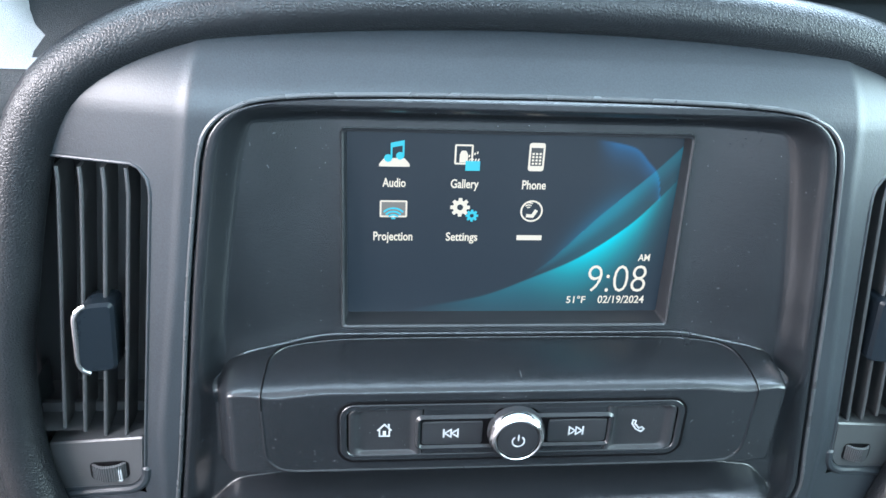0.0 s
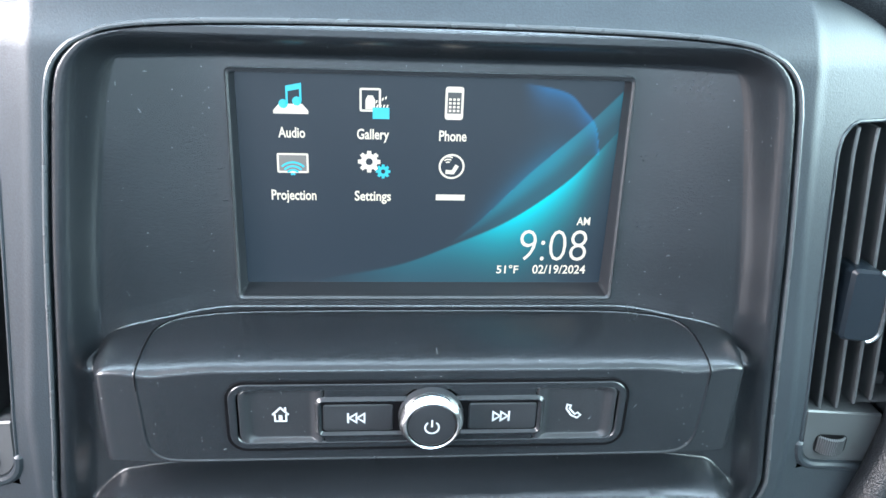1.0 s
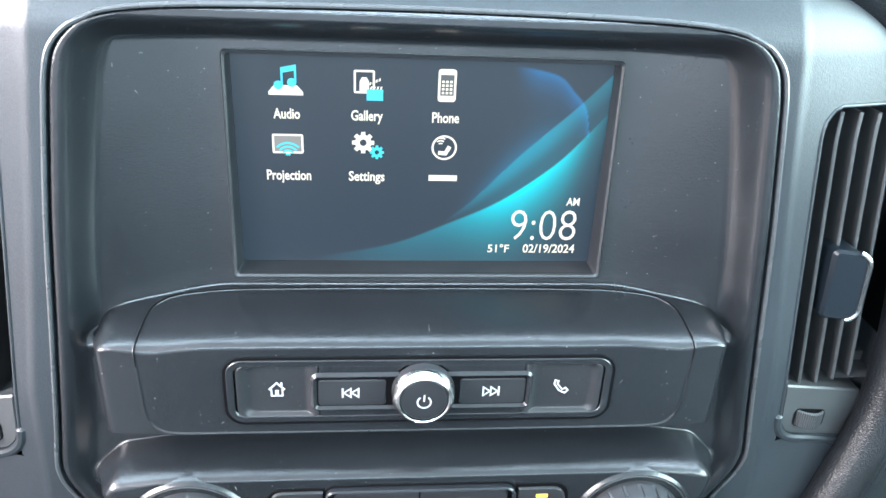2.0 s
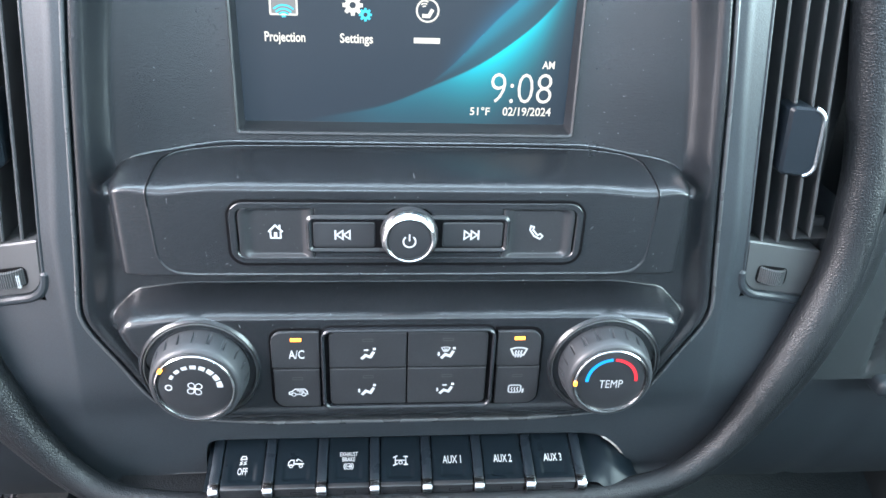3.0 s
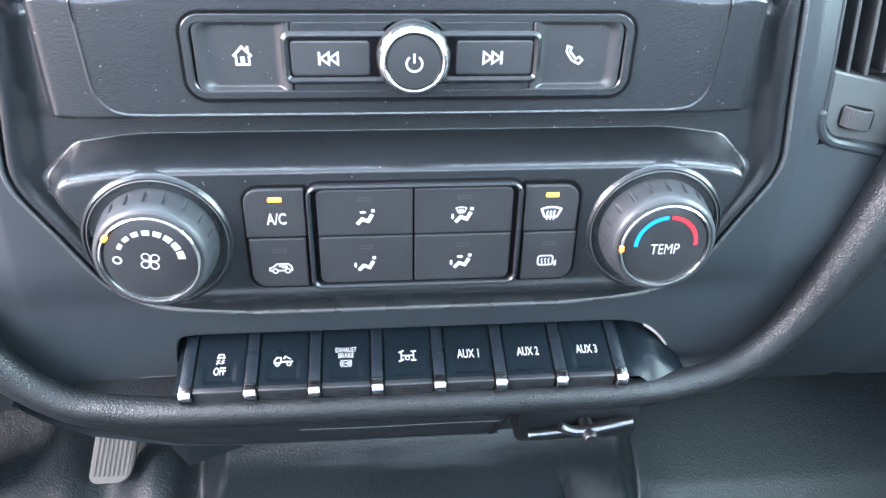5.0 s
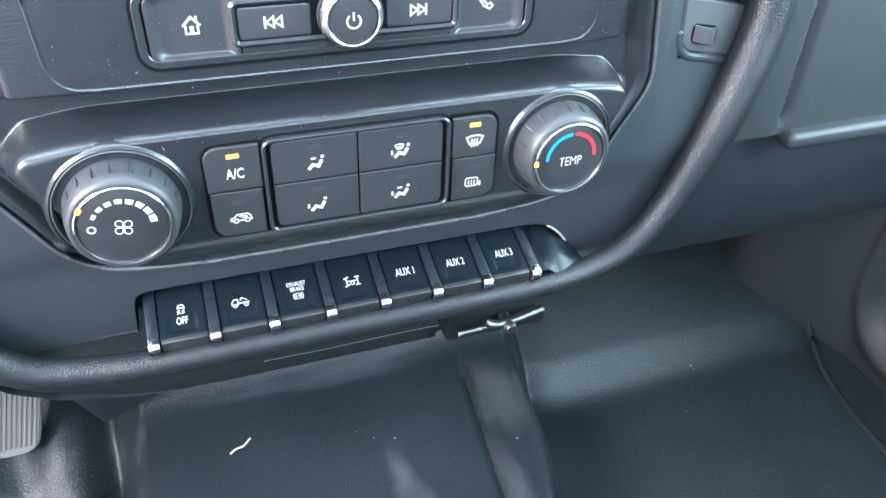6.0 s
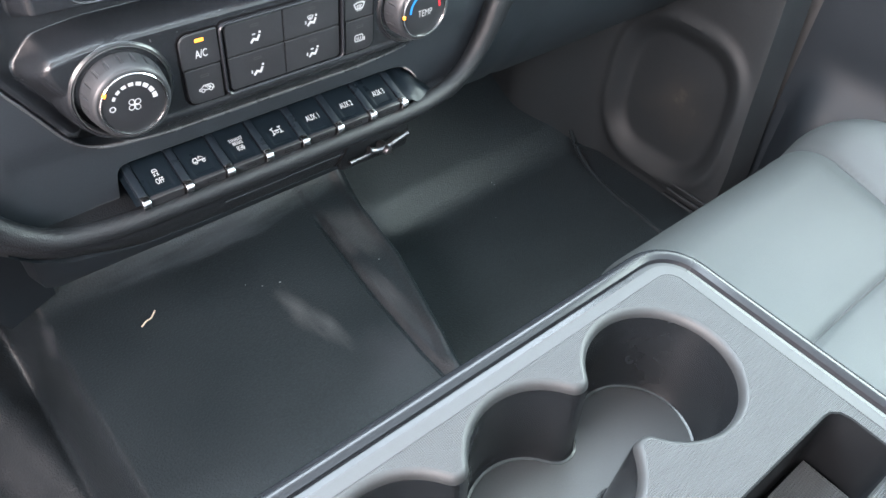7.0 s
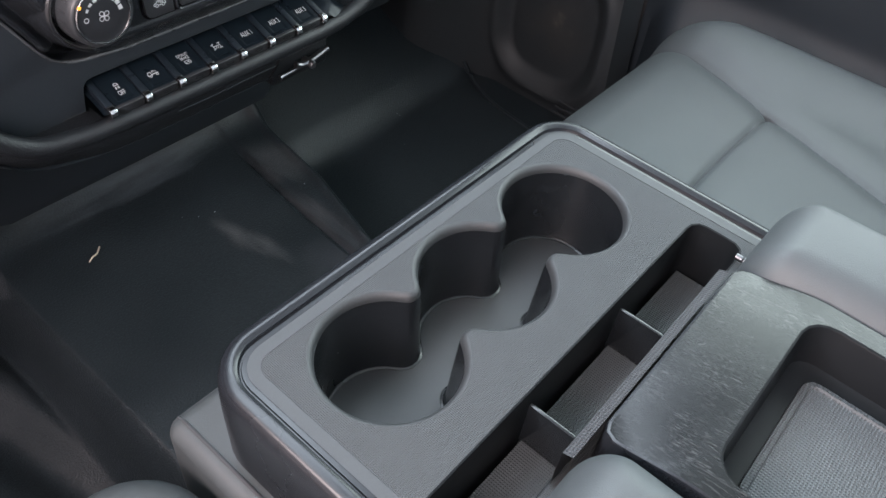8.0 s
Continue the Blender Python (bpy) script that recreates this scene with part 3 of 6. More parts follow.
CREASE = [(0.47, 0.172), (0.588, 0.1665), (0.673, 0.153), (0.75, 0.142), (0.80, 0.134)]
VENT_IN = [(0.551, 0.1815), (0.580, 0.1785), (0.708, 0.1635), (0.714, 0.1636), (0.7185, 0.1655), (0.7215, 0.1695)]


def half_width(z):
    return lerp(W_FINE, z)


def surround_y(x, z):
    a = abs(x)
    y = 0.0185 + 0.30 * min(1.0, max(0.0, (z - 0.43) / 0.115)) * max(0.0, a - lerp(CREASE, z)) * S((a - lerp(CREASE, z)) / 0.006)
    y += 0.040 * (max(0.0, z - 0.742) / 0.052) ** 2
    return y + 0.13 * max(0.0, 0.505 - z) * S((0.505 - z) / 0.03)


dash = thing("dashboard", (0, 0.3, 0.4), "charcoal truck dashboard with padded vinyl edge around the centre stack", "dashboard")
GAP = 0.0007
TOP_LINE = sorted((w, z) for z, w in W_FINE if z > 0.7470)


def top_z(a):
    return (lerp(TOP_LINE, a) + GAP * S((0.124 - a) / 0.004)) if a < 0.124 else 0.7475


def past_crease(s, x0, x1, z):
    """A place between x0 and x1 with a row of points held on the crease."""
    c = min(max(lerp(CREASE, z), x0 + 0.001), x1 - 0.001)
    k = 0.45
    return x0 + (c - x0) * s / k if s <= k else c + (x1 - c) * ((s - k) / (1 - k)) ** 1.7


for sx in (1, -1):
    bm = bmesh.new()

    def flank(z0, z1, n, lim, m=41):
        def place(s, z):
            x = past_crease(s, half_width(z) + GAP, lim(z), z)
            return (sx * x, surround_y(x, z), z)
        grid(spaced(0, 1, m), spaced(z0, z1, n), place, bm)

    flank(0.4712, 0.551, 50, lambda z: lerp(PAD_X, z))
    flank(0.551, 0.7215, 90, lambda z: lerp(VENT_IN, z))
    flank(0.7215, 0.7475, 26, lambda z: lerp(PAD_X, z))
    # returned edges at the bezel gap and at the vent opening
    for table, z0, z1, off in ((W_FINE, 0.4712, 0.7475, GAP), (VENT_IN, 0.551, 0.7215, 0.0)):
        grid([0, 1], spaced(z0, z1, 60), lambda s, z: (sx * (lerp(table, z) + off), surround_y(lerp(table, z) + off, z) + s * 0.02, z), bm)
    grid(spaced(0.1695, 0.225, 8), [0, 1], lambda x, s: (sx * x, surround_y(x, 0.7215) + s * 0.03, 0.7215), bm)

    def brow(s, t):
        z = 0.7475 + t * 0.054
        x = past_crease(s, 0.124, max(0.128, min(0.205, lerp(PAD_X, z) + 0.004)), z)
        return (sx * x, surround_y(x, z), z)

    grid(spaced(0, 1, 41), spaced(0, 1, 22), brow, bm)
    grid(spaced(0, 0.124, 40), spaced(0, 1, 22), lambda x, t: (sx * x, surround_y(x, top_z(x) + t * (0.8015 - top_z(x))), top_z(x) + t * (0.8015 - top_z(x))), bm)
    grid(spaced(0, 0.124, 40), [0, 1], lambda x, t: (sx * x, surround_y(x, top_z(x)) + t * 0.02, top_z(x)), bm)
    bmesh.ops.remove_doubles(bm, verts=bm.verts, dist=0.00012)
    part("side_panel", bm, M_PANEL, dash)
CUT = sorted((p.x, p.z) for p in smooth_path([(0.0, 0, 0.4560), (0.060, 0, 0.4560), (0.098, 0, 0.4560), (0.111, 0, 0.4548), (0.119, 0, 0.4520), (0.127, 0, 0.4455), (0.1335, 0, 0.4375), (0.139, 0, 0.4300), (0.141, 0, 0.4265)], 8))
CUT_DRIVER = sorted((p.x, p.z) for p in smooth_path([(0.0, 0, 0.4560), (0.060, 0, 0.4560), (0.098, 0, 0.4560), (0.106, 0, 0.4556), (0.110, 0, 0.4542), (0.1128, 0, 0.4500), (0.1142, 0, 0.4400), (0.1150, 0, 0.4290)], 8))
PAD_LOW = sorted((x, z) for z, x in PAD_X if z < 0.6)


def panel_low(x):
    """Lower edge of the panel: the switch opening in the middle, the padded edge beside it."""
    a = abs(x)
    if x < 0 and 0.115 <= a < 0.141:
        return 0.4285 - 0.0020 * S((a - 0.130) / 0.011)
    return lerp(CUT if x > 0 else CUT_DRIVER, a) if a < 0.141 else min(0.4712, lerp(PAD_LOW, a)) - (0.012 if x > 0 else 0.020) * S((a - 0.141) / 0.012)


def panel_at(x, t):
    lo = panel_low(x)
    hi = 0.4700 + 0.0012 * S((abs(x) - 0.070) / 0.006)
    z = lo + (hi - lo) * t
    return (x, surround_y(x, z) + 0.0006 * (1 - S((z - lo) / 0.0012)) - 0.012 * S((0.428 - z) / 0.012), z)


bm = grid(spaced(-0.205, -0.118, 56) + spaced(-0.117, -0.104, 40) + spaced(-0.103, 0.205, 196), [0, 0.02, 0.04, 0.07] + spaced(0.1, 1, 22), panel_at)
part("lower_panel", bm, M_PANEL, dash)
bm = grid(spaced(-0.141, -0.118, 16) + spaced(-0.117, -0.104, 40) + spaced(-0.103, 0.141, 170), [0, 0.3, 1], lambda x, t: (x, panel_at(x, 0)[1] + 0.014 * t, panel_low(x) + 0.0006 * t))
part("opening_return", bm, M_PANEL, dash)
part("backing", box(-0.23, 0.23, 0.10, 0.105, 0.40, 0.80), M_GAP, dash)

PAD_PATH = [(0, 0.0055, 0.4245), (0.06, 0.0055, 0.4245), (0.11, 0.006, 0.4250), (0.14, 0.008, 0.4280), (0.165, 0.010, 0.4365), (0.188, 0.014, 0.4560), (0.208, 0.018, 0.489), (0.228, 0.024, 0.530),
            (0.240, 0.030, 0.570), (0.240, 0.034, 0.620), (0.233, 0.037, 0.660), (0.2250, 0.039, 0.698), (0.2155, 0.040, 0.729), (0.2005, 0.040, 0.7515), (0.176, 0.040, 0.7685),
            (0.146, 0.040, 0.7795), (0.110, 0.040, 0.7855), (0.06, 0.040, 0.7895)]
PAD_DRIVER = PAD_PATH[:3] + [(0.14, 0.008, 0.4265), (0.165, 0.010, 0.4318), (0.188, 0.014, 0.4490), (0.209, 0.018, 0.4815), (0.229, 0.024, 0.5260)] + PAD_PATH[8:]
ring = PAD_PATH + [(0, 0.040, 0.7910)] + [(-x, y, z) for x, y, z in reversed(PAD_DRIVER[1:])]
for sx in (1, -1):
    part("pad_return", grid(spaced(0, 1, 8), spaced(0.475, 0.600, 30), lambda s, z: (sx * (lerp(PAD_X, z) - 0.0050 + 0.004 * s), 0.026 + 0.046 * s, z)), M_PANEL, dash)
path = smooth_path(ring, 7, True)
part("padded_trim", tube(path, [0.0074 + 0.0044 * S((p.z - 0.425) / 0.10) for p in path], 28, True), M_PAD, dash, "grained black vinyl padded edge")


def pad_face(run):
    """The grained skin running on from the padded ridge, outwards and back under the dash."""
    bm = bmesh.new()
    rows = []
    for k, p in enumerate(run):
        a, b = run[max(0, k - 1)], run[min(len(run) - 1, k + 1)]
        out = Vector((a.z - b.z, 0, b.x - a.x)).normalized()
        r = 0.0074 + 0.0044 * S((p.z - 0.425) / 0.10)
        up = S((p.z - 0.44) / 0.06)
        niche = S((p.x - 0.044) / 0.004) * (1 - S((p.x - 0.125) / 0.035))
        wide = 0.024 + 0.010 * up - 0.009 * niche
        back = 0.002 + 0.012 * S((abs(p.x) - 0.10) / 0.08) + 0.020 * niche
        rows.append([bm.verts.new(p + out * (0.66 * r + (wide - 0.66 * r) * s) + Vector((0, -0.62 * r + (0.62 * r + back) * s ** 1.5, 0))) for s in spaced(0, 1, 10)])
    for u, v in zip(rows, rows[1:]):
        for k in range(9):
            bm.faces.new((u[k], v[k], v[k + 1], u[k + 1]))
    return bm


lower_run = sorted((p for p in path if p.z < 0.60), key=lambda p: math.atan2(p.x, 0.60 - p.z))[::-1]
part("trim_face", pad_face([p for p in lower_run if p.x <= 0.046]), M_PAD, dash, "grained black vinyl below the padded ridge")
part("trim_face", pad_face([p for p in lower_run if p.x >= 0.046]), M_PAD, dash)
part("parting_line", tube([(x, 0.0010, 0.4145 + 0.0002 * math.sin(x * 90)) for x in spaced(-0.055, 0.044, 30)], 0.00035, 6), M_PANEL, dash)

# passenger and driver skins left and right of the stack, and the dash top
for sx, nm in ((1, "passenger_panel"), (-1, "driver_panel")):
    def skin(s, t):
        z = 0.484 + t * 0.33
        x = lerp(PAD_X, z) + s * (0.84 - lerp(PAD_X, z))
        g = 0.004 * math.exp(-((x - 0.283 - 0.1 * (0.56 - z) * 0) / 0.0022) ** 2) * (1 if z > 0.49 else 0)
        return (sx * x, 0.036 + 0.02 * S((x - 0.5) / 0.3) + g + 0.06 * S((z - 0.74) / 0.10), z)
    part(nm, grid([0.28 * i / 90 for i in range(90)] + spaced(0.28, 1, 40), spaced(0, 1, 60), skin), M_DASHSKIN, dash)
    part("lower_lip", box(min(sx * 0.286, sx * 0.84), max(sx * 0.286, sx * 0.84), 0.026, 0.060, 0.476, 0.4875, 0.004, 3), M_LOWER, dash)
    low = grid(spaced(0.20, 0.84, 60), spaced(0, 1, 24), lambda x, t: (sx * x, 0.050 + 0.05 * t * t + 0.004 * math.exp(-((x - 0.30) / 0.003) ** 2), 0.482 - 0.135 * t))
    part("lower_cover", low, M_LOWER, dash)
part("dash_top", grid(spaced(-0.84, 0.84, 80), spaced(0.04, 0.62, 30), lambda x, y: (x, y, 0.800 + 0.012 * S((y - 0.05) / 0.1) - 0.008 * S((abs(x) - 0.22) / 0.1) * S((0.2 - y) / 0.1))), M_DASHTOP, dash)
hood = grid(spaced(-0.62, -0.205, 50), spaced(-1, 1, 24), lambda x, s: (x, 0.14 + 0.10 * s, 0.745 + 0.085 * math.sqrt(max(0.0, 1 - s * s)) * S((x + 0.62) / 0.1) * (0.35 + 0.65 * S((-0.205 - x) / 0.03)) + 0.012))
part("instrument_hood", hood, M_HOOD, dash, "grained hood over the instruments, daylight put into its grey")
part("glove_box_latch", box(0.415, 0.51, 0.046, 0.060, 0.440, 0.449, 0.003, 2), M_PANEL, dash, "pale grey glove box latch bar")

# under the lip: lower closing panel with a seam, and dark cavity face
FACE_EDGE = [(-0.19, 0.428), (-0.177, 0.416), (-0.158, 0.407), (-0.121, 0.4025), (-0.072, 0.4005), (0.05, 0.4000)]
part("knee_panel", grid(spaced(-0.19, 0.0445, 80), spaced(0, 1, 14), lambda x, t: (x, 0.0068 + 0.006 * S((-0.10 - x) / 0.08) + 0.10 * t, lerp(FACE_EDGE, x) - 0.004 * t)), M_LOWER, dash)
part("panel_seam", tube([(0.047 - 0.007 * t, 0.0002 + 0.0071 * t ** 1.5, 0.4192 - 0.0187 * t) for t in spaced(0, 1, 6)], 0.0009, 6), M_GAP, dash)
part("lower_duct", box(-0.17, 0.20, 0.20, 0.60, 0.20, 0.42, 0.02), M_LOWER, dash, "black duct below the centre stack")


# ---- centre bezel ----
GROOVE = [(0.0, 0.5732), (0.090, 0.5734), (0.106, 0.5740), (0.1128, 0.5756), (0.1172, 0.5795), (0.1190, 0.5850), (0.1196, 0.596), (0.1200, 0.608), (0.1200, 0.617), (0.1190, 0.6225), (0.1172, 0.6244), (0.1120, 0.6258), (0.1050, 0.6267), (0.0965, 0.6274), (0.085, 0.6279), (0.04, 0.6281), (0.0, 0.6281)]
CREST_LINE = [(0.0, 0.6292), (0.083, 0.6292), (0.092, 0.6290), (0.101, 0.6283), (0.113, 0.6269), (0.124, 0.6258), (0.131, 0.6244), (0.136, 0.6222), (0.1405, 0.6185), (0.144, 0.6140), (0.17, 0.6120)]


def seg_dist(x, z, line):
    best = 1.0
    for (ax, az), (bx, bz) in zip(line, line[1:]):
        dx, dz = bx - ax, bz - az
        t = min(1.0, max(0.0, ((x - ax) * dx + (z - az) * dz) / (dx * dx + dz * dz)))
        best = min(best, math.hypot(x - ax - t * dx, z - az - t * dz))
    return best


def ramp(t, k=0.22, j=0.22):
    """A straight ramp from 0 to 1 with rounded ends of the lengths k and j."""
    if t <= 0 or t >= 1:
        return 0.0 if t <= 0 else 1.0
    m = 1.0 / (1.0 - k / 2 - j / 2)
    if t < k:
        return m * t * t / (2 * k)
    if t > 1 - j:
        return 1 - m * (1 - t) ** 2 / (2 * j)
    return m * (t - k / 2)


CREST = sorted((p.x, p.z) for p in smooth_path([(x, 0, z) for x, z in CREST_LINE], 8))


def droop(x, v):
    """Height of a mesh row: rows follow the shelf as it falls away to the sides."""
    a, w = abs(x), half_width(v)
    return v + (lerp(CREST, a) - 0.6292) * S((v - 0.594) / 0.02) * S((0.672 - v) / 0.034) * S((w - a) / 0.006)


def fascia_y(x, z):
    """Depth of the moulded face: rim, screen recess, control shelf, valley and climate panel."""
    a, w = abs(x), half_width(z)
    d = min(w - a, 0.7533 - z) if a < 0.12 else w - a
    rim = 0.0192 + 0.0014 * (1 - S(d / 0.0012))
    step = 0.0007 * (1 - S((d - 0.0036) / 0.0016))
    hi = S((z - 0.575) / 0.045)
    flat = 0.0445 + 0.05 * (z - 0.634)
    dish = 1 - S((a - 0.084) / 0.060)
    deep = 0.0255 + (0.0330 + (flat - 0.0330) * dish - 0.0255) * hi
    wall = ramp((w - a - 0.0042) / 0.0105, 0.25, 0.55) * (ramp((0.7492 - z) / 0.0125, 0.30, 0.50) if z > 0.7 else 1.0)
    base = rim - step + (deep - rim) * wall
    front = 0.0070 - 0.02 * (z - 0.60) + 0.0016 * S((a - 0.112) / 0.03)
    up = ramp((lerp(CREST, a) - z) / (0.0118 - 0.0050 * S((a - 0.110) / 0.03)), 0.10, 0.70)
    down = ramp((z - 0.5665) / 0.0075, 0.2, 0.5)
    side = ramp((0.1432 - a) / 0.0095, 0.15, 0.62)
    ledge = rim - step + (0.0250 - rim) * wall
    y = base + (ledge + (front - ledge) * side - base) * up * down
    if z < 0.5665:
        lw = w - 0.0100 - a
        up2 = ramp((0.5598 - 0.0042 * S((a - 0.105) / 0.045) - 0.012 * S((a - 0.134) / 0.018) - z) / 0.0086, 0.18, 0.65)
        y = base + (ledge + (0.0010 - ledge) * ramp(lw / 0.017, 0.2, 0.5) - base) * up2
        y += 1.07 * (math.hypot(max(0.0, 0.4948 - z), 0.003) - 0.003) * up2 - 0.0008 * S((0.4990 - z) / 0.004) * up2
    return y


bezel = thing("control_bezel", (0, 0.02, 0.4735), "satin charcoal plastic bezel with recessed screen area and moulded shelf", "dashboard bezel")
zs = spaced(0.4712, 0.5020, 64)[:-1] + spaced(0.5020, 0.550, 36)[:-1] + spaced(0.550, 0.582, 120)[:-1] + spaced(0.582, 0.612, 18)[:-1] + spaced(0.612, 0.6205, 14)[:-1] + spaced(0.6205, 0.6305, 70)[:-1] + spaced(0.6305, 0.6785, 24)[:-1] + spaced(0.6785, 0.732, 22)[:-1] + spaced(0.732, 0.7475, 24)[:-1] + spaced(0.7475, 0.7533, 22)
cols = [math.copysign(abs(t) ** 0.86, t) for t in spaced(-1, 1, 231)]


def fascia_at(s, v):
    x = s * half_width(v)
    z = droop(x, v)
    return (x, fascia_y(x, z), z)


bm = grid(cols, zs, fascia_at)
dead = []
for f in bm.faces:
    c = f.calc_center_median()
    if (abs(c.x) < 0.0832 and 0.6340 < c.z < 0.7322) or (abs(c.x) < 0.0838 and 0.5812 < c.z < 0.6118 and not (abs(c.x) > 0.079 and not 0.5845 < c.z < 0.6085)):
        dead.append(f)
bmesh.ops.delete(bm, geom=dead, context="FACES")
rim_edges = [e for e in bm.edges if len(e.link_faces) == 1 and (abs(abs(e.verts[0].co.x) - half_width(e.verts[0].co.z)) < 0.0003 or e.verts[0].co.z > 0.7532 or e.verts[0].co.z < 0.4716)]
ext = bmesh.ops.extrude_edge_only(bm, edges=rim_edges)
for v in ext["geom"]:
    if isinstance(v, bmesh.types.BMVert):
        v.co.y += 0.02
part("fascia", bm, M_FASCIA, bezel, angle=60)


def lifted(x, z, h):
    """A place h above the moulded face, along its normal."""
    e = 0.0004
    gx = (fascia_y(x + e, z) - fascia_y(x - e, z)) / (2 * e)
    gz = (fascia_y(x, z + e) - fascia_y(x, z - e)) / (2 * e)
    n = Vector((gx, -1.0, gz)).normalized()
    return Vector((x, fascia_y(x, z), z)) + n * h


groove = smooth_path([(x, 0, z) for x, z in GROOVE] + [(-x, 0, z) for x, z in reversed(GROOVE[1:-1])], 10, True)
part("faceplate_bead", tube([lifted(p.x, p.z, -0.0006) for p in groove], 0.00105, 8, True), M_FASCIA, bezel, "fine bead of the faceplate edge")
part("parting_line", tube([lifted(p.x, p.z, 0.0001 + 0.0001 * S((p.z - 0.605) / 0.01)) for p in groove], [0.00024 + 0.00018 * S((p.z - 0.605) / 0.01) for p in groove], 8, True), M_GAP, bezel, "fine parting line of the faceplate")
part("shelf_bead", tube([lifted(x, lerp(CREST, abs(x)) - 0.0002, -0.0002) for x in spaced(-0.1340, 0.1340, 120)], [0.0003] + [0.0009] * 118 + [0.0003], 8), M_FASCIA, bezel)

edge = [(half_width(z) + 0.0018, z) for z in spaced(0.4717, 0.7470, 170)] + [(a, top_z(a) + 0.0008) for a in spaced(0.1235, 0.0, 40)[1:]]
edge = [(a, z) for a, z in [(a, 0.4700) for a in spaced(0.0, 0.074, 20)]] + edge
edge = edge + [(-a, z) for a, z in reversed(edge[1:-1])]
part("opening_bead", tube([(x, surround_y(x, z) + 0.0003, z) for x, z in edge], [0.0010 + 0.0005 * S((0.480 - z) / 0.006) for x, z in edge], 8, True), M_BEAD, dash, "fine bead round the bezel opening, its highlight lightened into the colour")

# lint on the moulded face
bm = bmesh.new()
for _ in range(620):
    x, z = random.uniform(-0.135, 0.135), random.uniform(0.48, 0.745)
    if abs(x) < 0.086 and 0.63 < z < 0.735:
        continue
    r = random.choice((0.00008, 0.00010, 0.00013, 0.00018))
    if random.random() < 0.02:
        a, ln = random.uniform(0, 3.14), random.uniform(0.0005, 0.0011)
        y = fascia_y(x, z) - 0.0001
        p = [(x - math.cos(a) * ln, y, z - math.sin(a) * ln), (x, y - 0.0001, z + 0.0003), (x + math.cos(a) * ln, fascia_y(x + math.cos(a) * ln, z + math.sin(a) * ln) - 0.0001, z + math.sin(a) * ln)]
        t = tube(p, 0.00005, 4)
        me = bpy.data.meshes.new("hair")
        t.to_mesh(me)
        t.free()
        bm.from_mesh(me)
        bpy.data.meshes.remove(me)
    else:
        bmesh.ops.create_icosphere(bm, subdivisions=1, radius=r, matrix=Matrix.Translation((x, fascia_y(x, z), z)))
tagged(part("lint", bm, M_DUST), "pale lint and dust specks on the bezel", "lint", kind="stuff")

# ---- touchscreen ----
SCR_Y = 0.0535
screen = thing("touchscreen", (0, 0.05, 0.634), "lit infotainment touchscreen showing six menu icons and the clock", "screen")


def slanted(pts, y0, k):
    return [(x, y0 + k * (z - 0.634), z) for x, z in pts]


outer, mid, inner = rrect(-0.0841, 0.0841, 0.6327, 0.7331, 0.0022), rrect(-0.0826, 0.0826, 0.6343, 0.7315, 0.0016), rrect(-0.0812, 0.0812, 0.6364, 0.7306, 0.0010)
bm = rings([slanted(outer, 0.0470, 0.05), slanted(outer, 0.0432, 0.05), slanted(inset(outer, 0.0006), 0.0426, 0.05), slanted(mid, 0.0432, 0.05), slanted(inner, SCR_Y - 0.0004, 0.0), slanted(inner, SCR_Y + 0.004, 0.0)], False)
part("screen_frame", bm, M_SCREENFRAME, screen)


def ease(v, a, b):
    return S((v - a) / (b - a))


def curve(*pts):
    """A smooth table through the points."""
    return sorted((p.x, p.z) for p in smooth_path([(u, 0, v) for u, v in pts], 8))


SWOOSH = curve((-0.09, 0.629), (-0.049, 0.638), (-0.014, 0.645), (0.011, 0.655), (0.036, 0.667), (0.059, 0.684), (0.073, 0.699), (0.085, 0.714))
SWOOSH_UPPER = curve((0.0, 0.648), (0.020, 0.664), (0.028, 0.672), (0.044, 0.689), (0.064, 0.708), (0.072, 0.716), (0.085, 0.73))
SWOOSH_ARC = curve((0.040, 0.7285), (0.057, 0.725), (0.065, 0.718), (0.071, 0.711), (0.0735, 0.700))


